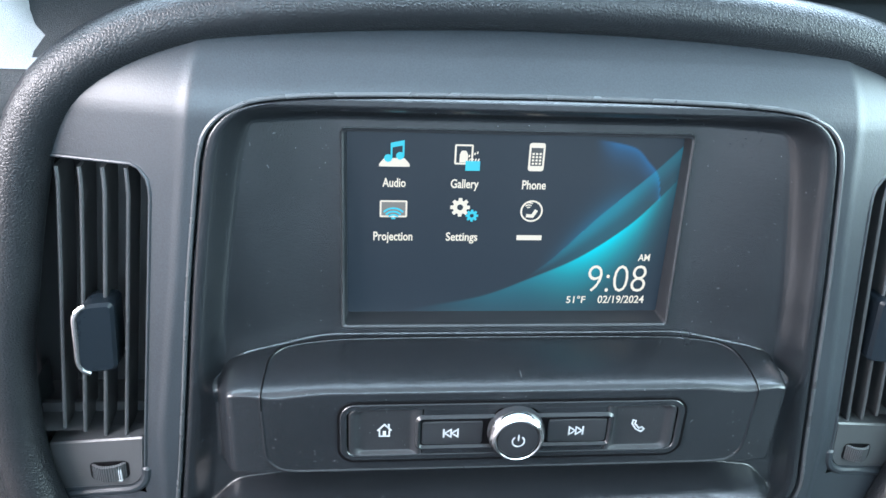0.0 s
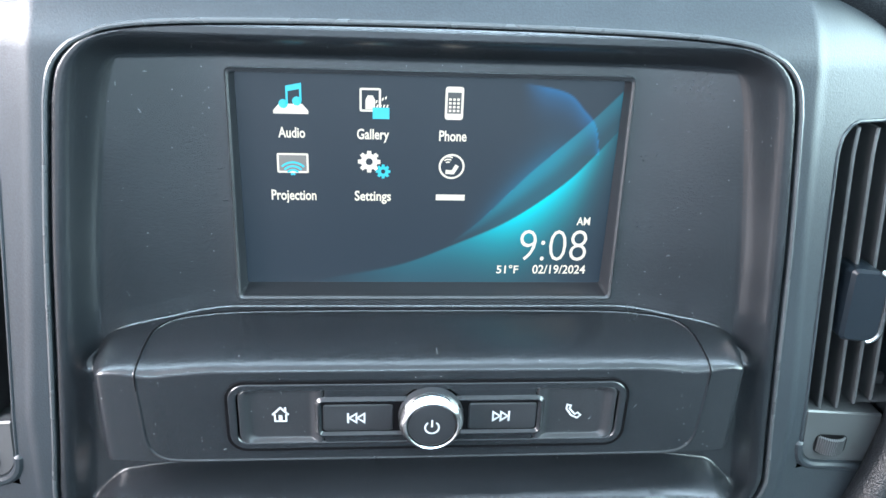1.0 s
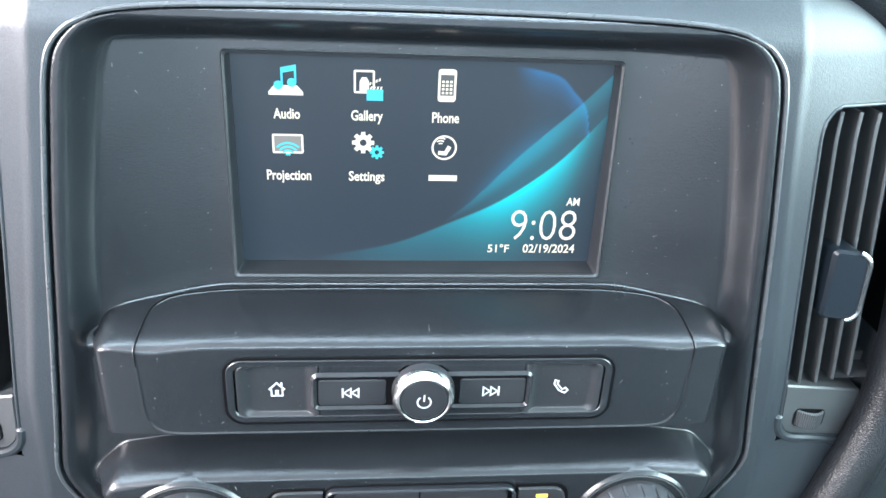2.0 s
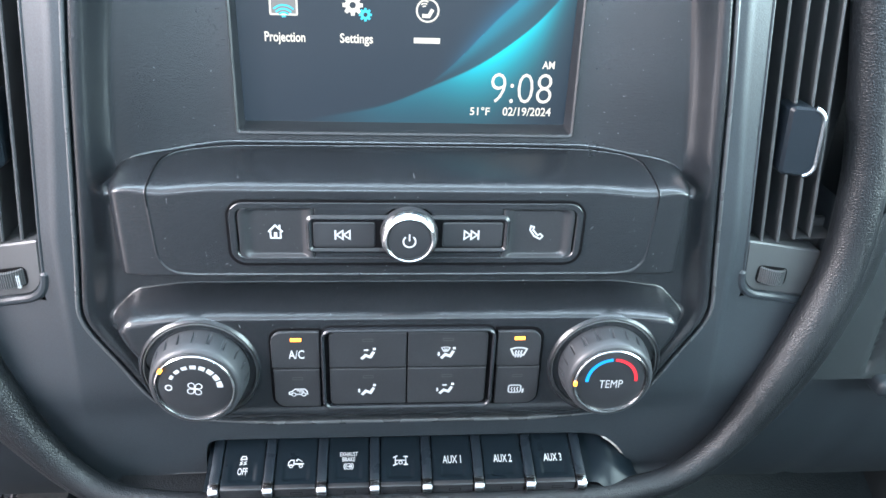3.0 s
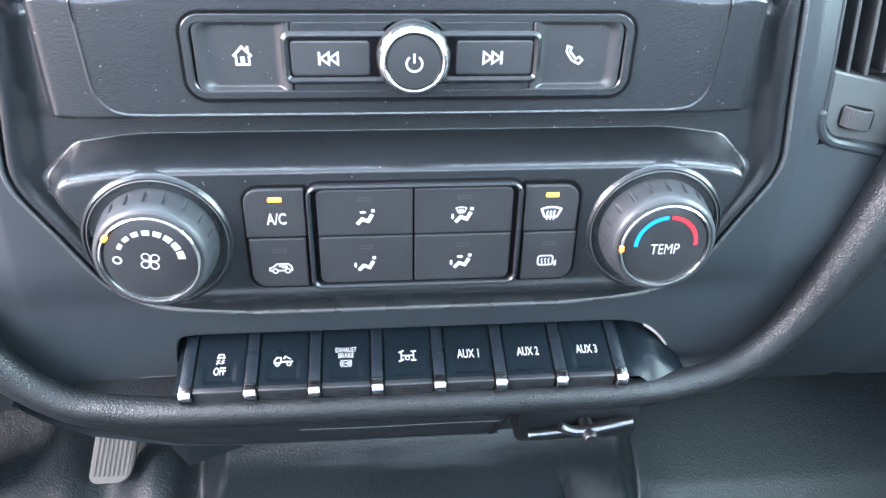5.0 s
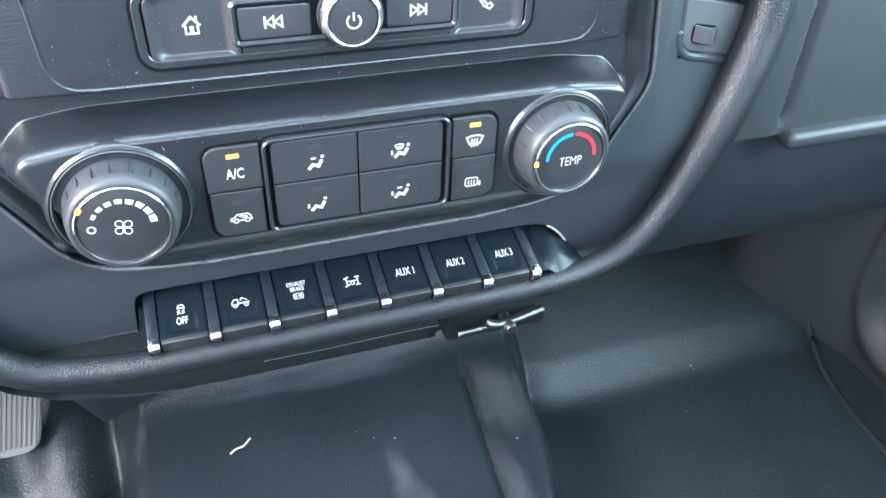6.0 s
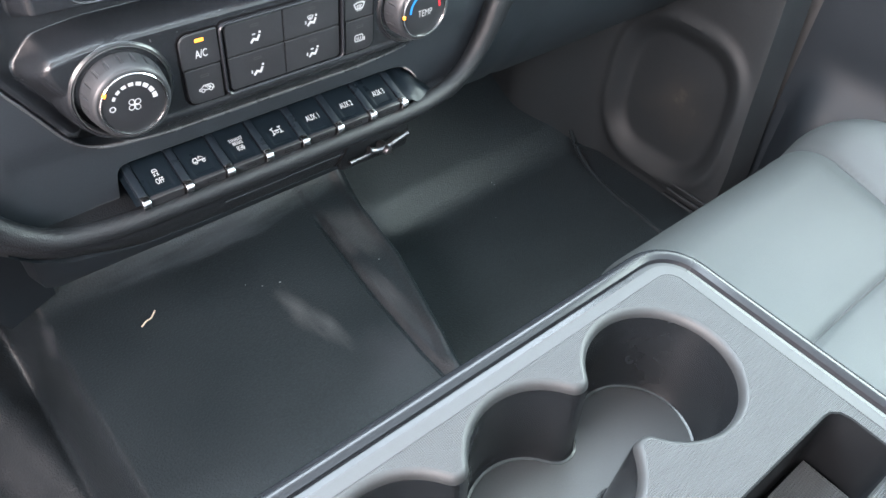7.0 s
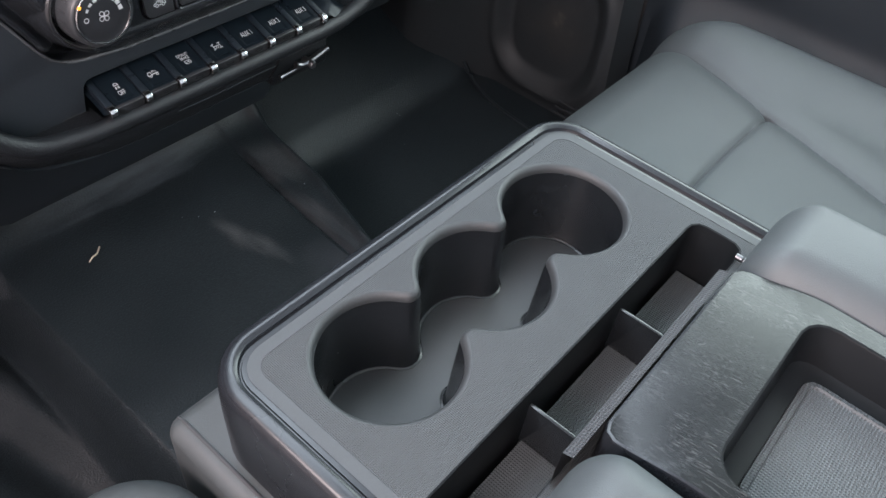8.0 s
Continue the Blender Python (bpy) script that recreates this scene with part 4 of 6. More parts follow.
def display_colour(x, z):
    """The wallpaper: dark slate with blue-green swooshes."""
    base = np.array((0.009, 0.017, 0.026)) * (0.8 + 0.35 * ease(z, 0.735, 0.64))
    main = lerp(SWOOSH, x)
    second = lerp(SWOOSH_UPPER, x)
    arc_o = lerp(SWOOSH_ARC, x)
    col = base
    fade_l = ease(x, -0.055, 0.045)
    below = max(0.0, main - z)
    hot = math.exp(-below / 0.011) * ease(main - z, -0.0004, 0.0006) * fade_l * (0.13 + 0.87 * math.exp(-((x - 0.048) / 0.024) ** 2)) * (1 - 0.75 * ease(x, 0.064, 0.082))
    col = col + hot * np.array((0.0, 0.66, 0.74))
    tail = math.exp(-below / 0.02) * ease(main - z, -0.0004, 0.001) * ease(x, -0.06, 0.02) * (1 - 0.6 * ease(x, 0.06, 0.082))
    col = col + tail * np.array((0.0, 0.06, 0.09))
    if z > main and z < second + 0.001:
        t = (z - main) / max(0.002, second - main)
        band = ease(x, 0.006, 0.045) * (0.30 + 0.70 * ease(t, 0.25, 0.98)) * ease(second - z, -0.0008, 0.0003) * (1 - 0.55 * ease(x, 0.052, 0.074))
        col = col + band * np.array((0.0, 0.20, 0.27))
    if z > second and x < 0.07:
        sheen = math.exp(-(z - second) / 0.006) * ease(x, 0.012, 0.04) * (1 - ease(x, 0.045, 0.066))
        col = col + sheen * np.array((0.0, 0.07, 0.13))
    if x > 0.035:
        edge = arc_o - z
        if x < 0.0735 and z > 0.698:
            arc = ease(edge, -0.0004, 0.0006) * math.exp(-max(0, edge) / 0.005) * ease(x, 0.036, 0.05)
            col = col + arc * np.array((0.0, 0.10, 0.26))
    return col


me = bpy.data.meshes.new("display")
bm = grid(spaced(-0.0815, 0.0815, 240), spaced(0.6362, 0.7309, 140), lambda x, z: (x, SCR_Y, z))
bmesh.ops.reverse_faces(bm, faces=[f for f in bm.faces if (f.normal_update() or f.normal.y > 0)])
bm.to_mesh(me)
bm.free()
att = me.color_attributes.new("wallpaper", "FLOAT_COLOR", "POINT")
att.data.foreach_set("color", np.array([(*display_colour(v.co.x, v.co.z), 1.0) for v in me.vertices], dtype=np.float32).ravel())
mdisp, nt, bsdf = node_mat("lcd_wallpaper")
an = nt.nodes.new("ShaderNodeAttribute")
an.attribute_name = "wallpaper"
nt.links.new(an.outputs["Color"], bsdf.inputs["Emission Color"])
bsdf.inputs["Emission Strength"].default_value = 1.0
bsdf.inputs["Base Color"].default_value = (0.007, 0.008, 0.010, 1)
bsdf.inputs["Specular IOR Level"].default_value = 0.3
bsdf.inputs["Roughness"].default_value = 0.30
me.materials.append(mdisp)
display = new("display", me)
display.parent = screen
display.matrix_parent_inverse = Matrix.Translation(-screen.location)
display["label"] = "lit display with dark slate wallpaper and cyan swooshes"

YI = SCR_Y - 0.0004
COLX, ROWZ = (-0.059, -0.025, 0.009), (0.7195, 0.692)


def icon(x, z, dy=0.0):
    return Print(x, YI - dy, z)


# audio: note over a pedestal
icon(COLX[0], ROWZ[0]).poly([(-7.2, -5.8), (7.2, -5.8), (7.2, -4.4), (4.8, -1.6), (-4.8, -1.6), (-7.2, -4.4)]).done("audio_icon_base", M_ICONW, display)
icon(COLX[0], ROWZ[0], 0.0002).disc(-3.0, -1.6, 1.9).disc(2.6, -0.4, 1.9).poly([(-1.9, -1.8), (-1.0, -1.8), (-1.0, 6.0), (-1.9, 5.8)]).poly([(3.7, -0.4), (4.6, -0.4), (4.6, 7.2), (3.7, 7.0)]).poly([(-1.0, 3.6), (3.7, 4.6), (3.7, 7.0), (-1.0, 6.0)]).done("audio_icon_note", M_ICONB, display)
# gallery: picture frame with a plain block, and a clapper
icon(COLX[1], ROWZ[0]).line(rrect(-5.2, 2.8, -3.8, 5.2, 0.3, 2), 0.9, True).poly([(-3.2, -3.2), (0.8, -3.2), (0.8, 0.8), (-0.2, 2.6), (-2.2, 2.6), (-3.2, 0.8)]).done("gallery_icon_frame", M_ICONW, display)
icon(COLX[1], ROWZ[0], 0.0002).rect(-0.2, 6.8, -7.2, -2.4).done("gallery_icon_clapper", M_ICONB, display)
g = icon(COLX[1], ROWZ[0], 0.0004)
for i in range(5):
    g.poly([(-0.2 + 1.4 * i, -2.3), (0.5 + 1.4 * i, -2.3), (0.9 + 1.4 * i, -1.1), (0.2 + 1.4 * i, -1.1)])
    g.poly([(-0.4 + 1.3 * i, -1.2 + 0.55 * i), (0.4 + 1.3 * i, -0.9 + 0.55 * i), (0.5 + 1.3 * i, 0.3 + 0.55 * i), (-0.2 + 1.3 * i, 0.0 + 0.55 * i)])
g.done("gallery_icon_stripes", M_ICONW, display)
# phone
icon(COLX[2], ROWZ[0]).poly(rrect(-3.9, 3.9, -7, 7, 1.3, 4)).done("phone_icon_body", M_ICONW, display)
icon(COLX[2], ROWZ[0], 0.0002).rect(-2.9, 2.9, -4.3, 4.6).done("phone_icon_screen", M_ICOND, display)
g = icon(COLX[2], ROWZ[0], 0.0004)
for i in range(3):
    for j in range(4):
        g.rect(-2.3 + 1.7 * i, -1.2 + 1.7 * i, -3.6 + 1.6 * j, -2.6 + 1.6 * j)
g.done("phone_icon_keys", M_ICONW, display)
# projection
icon(COLX[0], ROWZ[1]).line(rrect(-6.2, 6.2, -3.4, 4.4, 0.3, 2), 0.9, True).done("projection_icon_frame", M_ICONW, display)
icon(COLX[0], ROWZ[1], 0.0001).rect(-5.7, 5.7, -2.9, 3.9).done("projection_icon_panel", M_ICONG, display)
g = icon(COLX[0], ROWZ[1], 0.0003)
for r, a in ((1.0, 40), (2.7, 46), (4.4, 48), (6.1, 46)):
    g.arc(0, -5.6, r + 0.4, 90 - a, 90 + a, 0.9)
g.done("projection_icon_waves", M_ICONB, display)


def gear(u, v, r, teeth, mat, nm, dy):
    g = icon(COLX[1], ROWZ[1], dy)
    g.arc(u, v, r * 0.63, 0, 360, r * 0.52, 40)
    for i in range(teeth):
        a, b = 2 * math.pi * i / teeth, 0.30
        g.poly([(u + rr * math.cos(a + k), v + rr * math.sin(a + k)) for rr, k in ((r * 0.86, -b), (r * 1.22, -b * 0.6), (r * 1.22, b * 0.6), (r * 0.86, b))])
    g.done(nm, mat, display)


gear(-1.6, 1.6, 4.0, 8, M_ICONW, "settings_icon_large_gear", 0.0)
gear(4.4, -2.6, 2.6, 8, M_ICONB, "settings_icon_small_gear", 0.0002)
# round service icon, drawn plain
icon(COLX[2], ROWZ[1]).arc(0, 0, 5.2, 0, 360, 0.9, 48).line([(-2.6, -2.4), (0.6, -2.6), (2.4, 0.6)], 1.8).arc(-1.6, 0.6, 1.4, 60, 130, 0.6).arc(-1.6, 0.6, 2.6, 60, 130, 0.6).arc(-1.6, 0.6, 3.8, 60, 120, 0.6).done("service_icon", M_ICONW, display)
icon(COLX[2], ROWZ[1] - 0.0142).rect(-6.4, 6.4, -1.3, 1.4).done("service_caption_bar", M_ICONW, display)
for text, x, z, h, w in (("Audio", COLX[0], 0.7058, 0.0046, 0.0112), ("Gallery", COLX[1], 0.7050, 0.0060, 0.0136), ("Phone", COLX[2], 0.7055, 0.0047, 0.0118), ("Projection", COLX[0], 0.6775, 0.0062, 0.0192), ("Settings", COLX[1], 0.6775, 0.0060, 0.0158)):
    lettering(text.lower() + "_caption", text, x, YI, z, h, M_ICONW, display, w, bold=0.022)
lettering("clock", "9:08", 0.0575, YI, 0.6552, 0.0152, M_ICONW, display, 0.0312, bold=-0.012)
lettering("am_mark", "AM", 0.0702, YI, 0.6672, 0.0039, M_ICONW, display, 0.0062, bold=0.02)
lettering("temperature", "51°F", 0.0370, YI, 0.6432, 0.0043, M_ICONW, display, 0.0102, bold=0.015)
lettering("date", "02/19/2024", 0.0612, YI, 0.6432, 0.0045, M_ICONW, display, 0.0250, bold=0.015)

# ---- audio control strip ----
AY = 0.0078
audio = thing("audio_controls", (0, 0.01, 0.581), "black audio control strip with four keys and chrome ringed power knob", "control panel")
pod = rrect(-0.0842, 0.0842, 0.5805, 0.6125, 0.0075, 8)
part("pod_frame", frame_ring(pod, inset(pod, 0.0034), AY + 0.012, AY - 0.0022), M_FASCIA, audio)
part("pod_gap", frame_ring(inset(pod, -0.0011), inset(pod, 0.0001), AY + 0.012, AY - 0.0019, 0.0001), M_GAP, audio)
part("pod_bed", key_cap(inset(pod, 0.0034), AY + 0.012, AY + 0.0015), M_GAP, audio)


def dished(pts, y_back, y_front, deep, cx, cz, hw, hh):
    """A key with a shallow dished face."""
    loops = [[(x, y_back, z) for x, z in pts], [(x, y_front + 0.0005, z) for x, z in pts], [(x, y_front, z) for x, z in inset(pts, 0.0005)]]
    n = len(pts)
    for k, d in ((0.88, 0.0), (0.80, 0.12), (0.70, 0.45), (0.60, 0.80), (0.52, 0.96), (0.44, 1.0), (0.2, 1.0)):
        loops.append([(cx + (x - cx) * (k + (1 - k) * 0.35), y_front + deep * d, cz + (z - cz) * (k + (1 - k) * 0.72)) for x, z in pts])
    return rings(loops, True)


def home_icon(g):
    g.line([(-2.6, 0.0), (0, 2.7), (2.6, 0.0)], 0.7).line([(-1.8, 0.2), (-1.8, -2.4), (1.8, -2.4), (1.8, 0.2)], 0.6).rect(-0.6, 0.6, -2.1, -0.1).rect(1.2, 1.9, 1.4, 2.9)


def phone_icon(g):
    g.line([(-2.2, 2.6), (-1.0, 2.2), (-1.3, 1.0), (0.6, -1.2), (1.6, -0.6), (2.6, -1.6), (1.6, -2.7), (-0.6, -1.6), (-2.4, 1.0)], 0.6, True)


def skip_icon(g, s):
    for u in (-0.2, 2.1):
        g.line([(s * (u - 2.1), 0.0), (s * u, 1.5), (s * u, -1.5)], 0.5, True)
    g.line([(s * -2.6, 1.7), (s * -2.6, -1.7)], 0.6)


for nm, x0, x1, cx, fn, lab in (("home_key", -0.0800, -0.0452, -0.063, home_icon, "wide black home key with white house mark"), ("phone_key", 0.0452, 0.0800, 0.062, phone_icon, "wide black key with white handset mark")):
    k = part(nm, dished(rrect(x0, x1, 0.5832, 0.6098, (0.004, 0.001, 0.001, 0.004) if x0 < 0 else (0.001, 0.004, 0.004, 0.001), 5), AY + 0.011, AY - 0.0020, 0.0021, (x0 + x1) / 2, 0.5965, 0.02, 0.0127), M_BUTTON, audio, lab)
    g = Print(cx, AY - 0.0003, 0.5965, 1.3)
    fn(g)
    g.done("mark", M_WHITE, k)
rail = rrect(-0.0486, 0.0486, 0.5862, 0.6062, 0.0038, 6)
part("key_rail", frame_ring(rail, inset(rail, 0.0030), AY + 0.010, AY - 0.0034, 0.0013), M_FASCIA, audio, "bright edged rail around the skip keys")
part("pod_face", key_cap(rrect(-0.0447, 0.0447, 0.5834, 0.6096, 0.001, 4), AY + 0.011, AY - 0.0020, 0.0004), M_FASCIA, audio)
part("rail_bed", key_cap(inset(rail, 0.0028), AY + 0.010, AY - 0.0023, 0.0002), M_GAP, audio)
for nm, sgn in (("rewind_key", -1), ("forward_key", 1)):
    xs = sorted((sgn * 0.0452, sgn * 0.0160))
    k = part(nm, key_cap(rrect(xs[0], xs[1], 0.5896, 0.6028, 0.0014, 4), AY + 0.009, AY - 0.0028, 0.0006), M_BUTTON, audio, "small black key with white double arrows")
    g = Print(sgn * 0.0310 if sgn < 0 else 0.0296, AY - 0.0030, 0.5963, 1.45)
    skip_icon(g, -1 if sgn > 0 else 1)
    g.done("mark", M_WHITE, k)
knob = part("power_knob", lathe([(0.0152, AY + 0.004), (0.0152, AY - 0.0015), (0.0146, AY - 0.0020)], 0, 0.597, 72), M_GAP, audio, "round power knob")
part("barrel", lathe([(0.0137, AY + 0.003), (0.0137, AY - 0.0062)], 0, 0.597, 72, False), M_GRIP, knob, "smooth grey knob barrel")
part("chrome_ring", lathe([(0.0137, AY - 0.0061), (0.0136, AY - 0.0070), (0.0132, AY - 0.0082), (0.0124, AY - 0.0098), (0.0117, AY - 0.0106), (0.0110, AY - 0.0109), (0.0105, AY - 0.0106), (0.0103, AY - 0.0096)], 0, 0.597, 72, False), M_CHROME, knob, "polished chrome knob ring")
part("cap", lathe([(0.0104, AY - 0.005), (0.0103, AY - 0.0096), (0.0097, AY - 0.0102), (0.0050, AY - 0.0104)], 0, 0.597, 64), M_CAP, knob)
Print(0, AY - 0.0107, 0.5965, 1.25).arc(0, 0, 2.3, -235, 55, 0.6, 30).line([(0, 0.2), (0, 3.0)], 0.6).done("mark", M_WHITE, knob)

# ---- climate controls ----
CY = -0.0012
climate = thing("climate_controls", (0, 0.0, 0.4985), "black climate control panel with eight keys and two rotary knobs", "control panel")
MIDZ = 0.5238


def seat_mark(g, du=0.0, dv=0.0):
    """A plain reclined seat shape."""
    g.line([(-2.6 + du, -2.2 + dv), (-1.0 + du, -0.4 + dv), (0.9 + du, -1.2 + dv), (2.2 + du, 1.2 + dv)], 1.2)
    g.rect(1.9 + du, 3.0 + du, 1.9 + dv, 3.0 + dv)


def arrow(g, u, v, du, dv):
    g.line([(u - du, v - dv), (u, v)], 0.7)
    n = (-dv, du)
    k = 0.55
    g.poly([(u + n[0] * k, v + n[1] * k), (u - n[0] * k, v - n[1] * k), (u + du * 0.8, v + dv * 0.8)])


def screen_mark(g, u, v, k):
    pts = [(u - 2.6 * k, v + 1.3 * k), (u - 1.3 * k, v + 1.75 * k), (u, v + 1.85 * k), (u + 1.3 * k, v + 1.75 * k), (u + 2.6 * k, v + 1.3 * k), (u + 1.6 * k, v - 1.0 * k), (u - 1.6 * k, v - 1.0 * k)]
    g.line(pts, 0.45 * k + 0.1, True)
    for d in (-0.9, 0.0, 0.9):
        g.line([(u + d * k - 0.25 * k, v - 1.9 * k), (u + d * k + 0.2 * k, v - 1.0 * k), (u + d * k - 0.2 * k, v - 0.1 * k), (u + d * k + 0.1 * k, v + 0.8 * k)], 0.4 * k + 0.08)


def mark_ac(k, x, z):
    lettering("mark", "A/C", x, CY - 0.0003, z, 0.0052, M_WHITE, k, 0.0078, bold=0.012)


def mark_recirc(k, x, z):
    g = Print(x, CY - 0.0003, z, 1.3)
    g.line([(-2.9, -1.0), (-3.6, -0.9), (-3.6, 0.0), (-2.5, 0.35), (-1.3, 1.5), (2.4, 1.5), (3.3, 0.5), (3.5, -0.9), (2.9, -1.0)], 0.5)
    g.line([(-0.9, -1.0), (1.1, -1.0)], 0.5).arc(-1.9, -1.1, 0.8, 0, 360, 0.45, 16).arc(2.0, -1.1, 0.8, 0, 360, 0.45, 16)
    g.line([(1.9, 0.75), (-0.2, 0.75)], 0.4).line([(1.9, 0.75), (1.9, 0.1), (0.2, 0.1)], 0.4).poly([(-0.2, 1.15), (-0.9, 0.75), (-0.2, 0.35)])
    g.done("mark", M_WHITE, k)


def mark_front(k, x, z):
    g = Print(x, CY - 0.0003, z, 1.6)
    screen_mark(g, 0, 0, 1.0)
    g.done("mark", M_WHITE, k)


def mark_rear(k, x, z):
    g = Print(x, CY - 0.0003, z, 1.25)
    g.line(rrect(-3.3, 1.9, -1.8, 1.9, 0.9, 3), 0.55, True)
    for d in (-1.9, -0.7, 0.5):
        g.line([(d - 0.2, -1.9), (d + 0.2, -0.9), (d - 0.2, 0.0), (d + 0.1, 0.9)], 0.42)
    g.poly([(2.4, -2.3), (3.2, -2.0), (3.2, 0.2), (2.4, -0.2)])
    g.done("mark", M_WHITE, k)


def mark_mode(kind):
    def fn(k, x, z):
        g = Print(x, CY - 0.0003, z, 1.3)
        seat_mark(g)
        if kind in ("face", "bi"):
            arrow(g, -0.5, 2.0, 1.1, 0.0)
        if kind in ("foot", "bi", "def"):
            arrow(g, -3.6, -0.4, 0.0, -1.1)
        if kind == "def":
            screen_mark(g, -0.9, 1.9, 0.62)
        g.done("mark", M_WHITE, k)
    return fn


CLIMATE_KEYS = [("ac_key", -0.0680, -0.0440, MIDZ + 0.0004, 0.5458, (0.0004, 0.0004, 0.0004, 0.006), mark_ac, True, "black key lettered A/C with lit amber light"),
        ("recirculation_key", -0.0675, -0.0445, 0.5000, MIDZ - 0.0004, (0.006, 0.0004, 0.0004, 0.0004), mark_recirc, False, "black key with white car outline"),
        ("defrost_key", 0.0460, 0.0685, MIDZ + 0.0004, 0.5452, (0.0004, 0.0004, 0.006, 0.0004), mark_front, True, "black defrost key with lit amber light"),
        ("rear_defrost_key", 0.0465, 0.0690, 0.5000, MIDZ - 0.0004, (0.0004, 0.006, 0.0004, 0.0004), mark_rear, False, "black rear window defrost key"),
        ("face_vent_key", -0.0392, -0.0004, MIDZ + 0.0004, 0.5450, (0.0004, 0.0004, 0.0004, 0.0028), mark_mode("face"), False, "black airflow key with white seat mark"),
        ("screen_vent_key", 0.0004, 0.0410, MIDZ + 0.0004, 0.5450, (0.0004, 0.0004, 0.0028, 0.0004), mark_mode("def"), False, "black airflow key with windscreen mark"),
        ("foot_vent_key", -0.0392, -0.0004, 0.5012, MIDZ - 0.0004, (0.0028, 0.0004, 0.0004, 0.0004), mark_mode("foot"), False, "black airflow key with down arrow"),
        ("both_vent_key", 0.0004, 0.0410, 0.5012, MIDZ - 0.0004, (0.0004, 0.0028, 0.0004, 0.0004), mark_mode("bi"), False, "black airflow key with two arrows")]
for x0, x1, rads in ((-0.0692, -0.0432, (0.007, 0.001, 0.001, 0.007)), (0.0448, 0.0702, (0.001, 0.007, 0.007, 0.001)), (-0.0440, 0.0457, 0.006)):
    part("key_bed", key_cap(rrect(x0, x1, 0.4985 - (0.0008 if x0 == -0.0440 else 0), 0.5470 + (0.0012 if x0 == -0.0440 else 0), rads, 6), 0.006, 0.0004, 0.0002), M_GAP, climate)
fr = rrect(-0.0432, 0.0449, 0.4985, 0.5474, 0.0052, 6)
part("key_frame", frame_ring(fr, inset(fr, 0.0018), 0.004, CY - 0.0014, 0.0007), M_RIM, climate, "gloss dark frame around the airflow keys")
for nm, x0, x1, z0, z1, rad, mark, lit, lab in CLIMATE_KEYS:
    k = part(nm, key_cap(rrect(x0, x1, z0, z1, rad, 4), 0.004, CY, 0.0005), M_BUTTON, climate, lab)
    cx, cz = (x0 + x1) / 2 + (0.0005 if x0 < -0.04 else 0), (z0 + z1) / 2
    mark(k, cx, cz - 0.0022)
    if lit:
        part("indicator", box(cx - 0.0027, cx + 0.0027, CY - 0.0004, CY + 0.001, cz + 0.0054, cz + 0.0073, 0.0003), M_AMBER, k, "lit amber indicator light")
    else:
        Print(cx, CY - 0.0003, cz + 0.0063).line([(-2.5, -0.7), (2.5, -0.7), (2.5, 0.7), (-2.5, 0.7)], 0.25, True).done("indicator", M_GREYPRINT, k)


def rotary(nm, cx, lab):
    """A ribbed grey knob with chrome ring and black cap."""
    cz = 0.5225
    base = part(nm, lathe([(0.0276, 0.009), (0.0276, 0.0040), (0.0220, 0.0038)], cx, cz, 80), M_GAP, climate, lab)
    part("collar", lathe([(0.0345, 0.0200), (0.0331, 0.0110), (0.0316, 0.0045), (0.0305, 0.0016), (0.0297, 0.0001), (0.0289, -0.0006)], cx, cz, 96, False), M_FASCIA, base, "moulded satin collar round the knob")
    part("collar_gap", lathe([(0.0289, -0.0006), (0.0286, 0.0008), (0.0283, 0.0008), (0.0280, -0.0002), (0.0276, -0.0004), (0.0272, 0.0006), (0.0269, 0.0045)], cx, cz, 96, False), M_VENT, base, "black inner ring of the collar")
    prof = [(0.0240, 0.0040), (0.0239, -0.0010), (0.0237, -0.0028), (0.0230, -0.0080), (0.0229, -0.0085), (0.0221, -0.0122), (0.0213, -0.0134), (0.0204, -0.0138), (0.0194, -0.0136)]
    n = 480
    loops = []
    for r, y in prof:
        loop = []
        for i in range(n):
            a = 2 * math.pi * i / n
            rib = 0.0009 * S((math.cos(a * 20) - 0.80) / 0.05) if -0.0083 < y < -0.0025 else 0.0
            loop.append((cx + (r - rib) * math.cos(a), y, cz + (r - rib) * math.sin(a)))
        loops.append(loop)
    part("grip", rings(loops, False), M_GRIP, base, "grey ribbed knob grip")
    part("chrome_ring", lathe([(0.0195, -0.0134), (0.0193, -0.0146), (0.0188, -0.0150), (0.0182, -0.0149), (0.0179, -0.0140)], cx, cz, 96, False), M_CHROME, base, "bright chrome ring")
    part("cap", lathe([(0.0180, -0.012), (0.0178, -0.0139), (0.0170, -0.0142), (0.010, -0.0143)], cx, cz, 72), M_CAP, base)
    return base, cx, cz


fan, cx, cz = rotary("fan_knob", -0.1035, "grey fan speed knob with white speed steps")
for i in range(8):
    a1 = 2 + i * 20.2
    w = 2.9 - i * 0.16
    Print(cx, -0.0146, cz).arc(0, 0.5, 12.2, a1 - 1, a1 + 15.0 - i * 0.6, w, 8, w - 0.2).done("speed_step", M_WHITE, fan)
g = Print(cx, -0.0146, cz)
g.arc(-12.3, 0.9, 1.5, 0, 360, 0.65, 24)
for a in (35, 125, 215, 305):
    ca, sa = math.cos(radians(a)), math.sin(radians(a))
    g.line([(0.35 * ca, 0.35 * sa)] + [(2.5 * ca + 1.55 * math.cos(radians(a + 180 + b)), 2.5 * sa + 1.55 * math.sin(radians(a + 180 + b))) for b in range(25, 340, 35)], 0.5, True)
g.done("mark", M_WHITE, fan, "white fan mark")
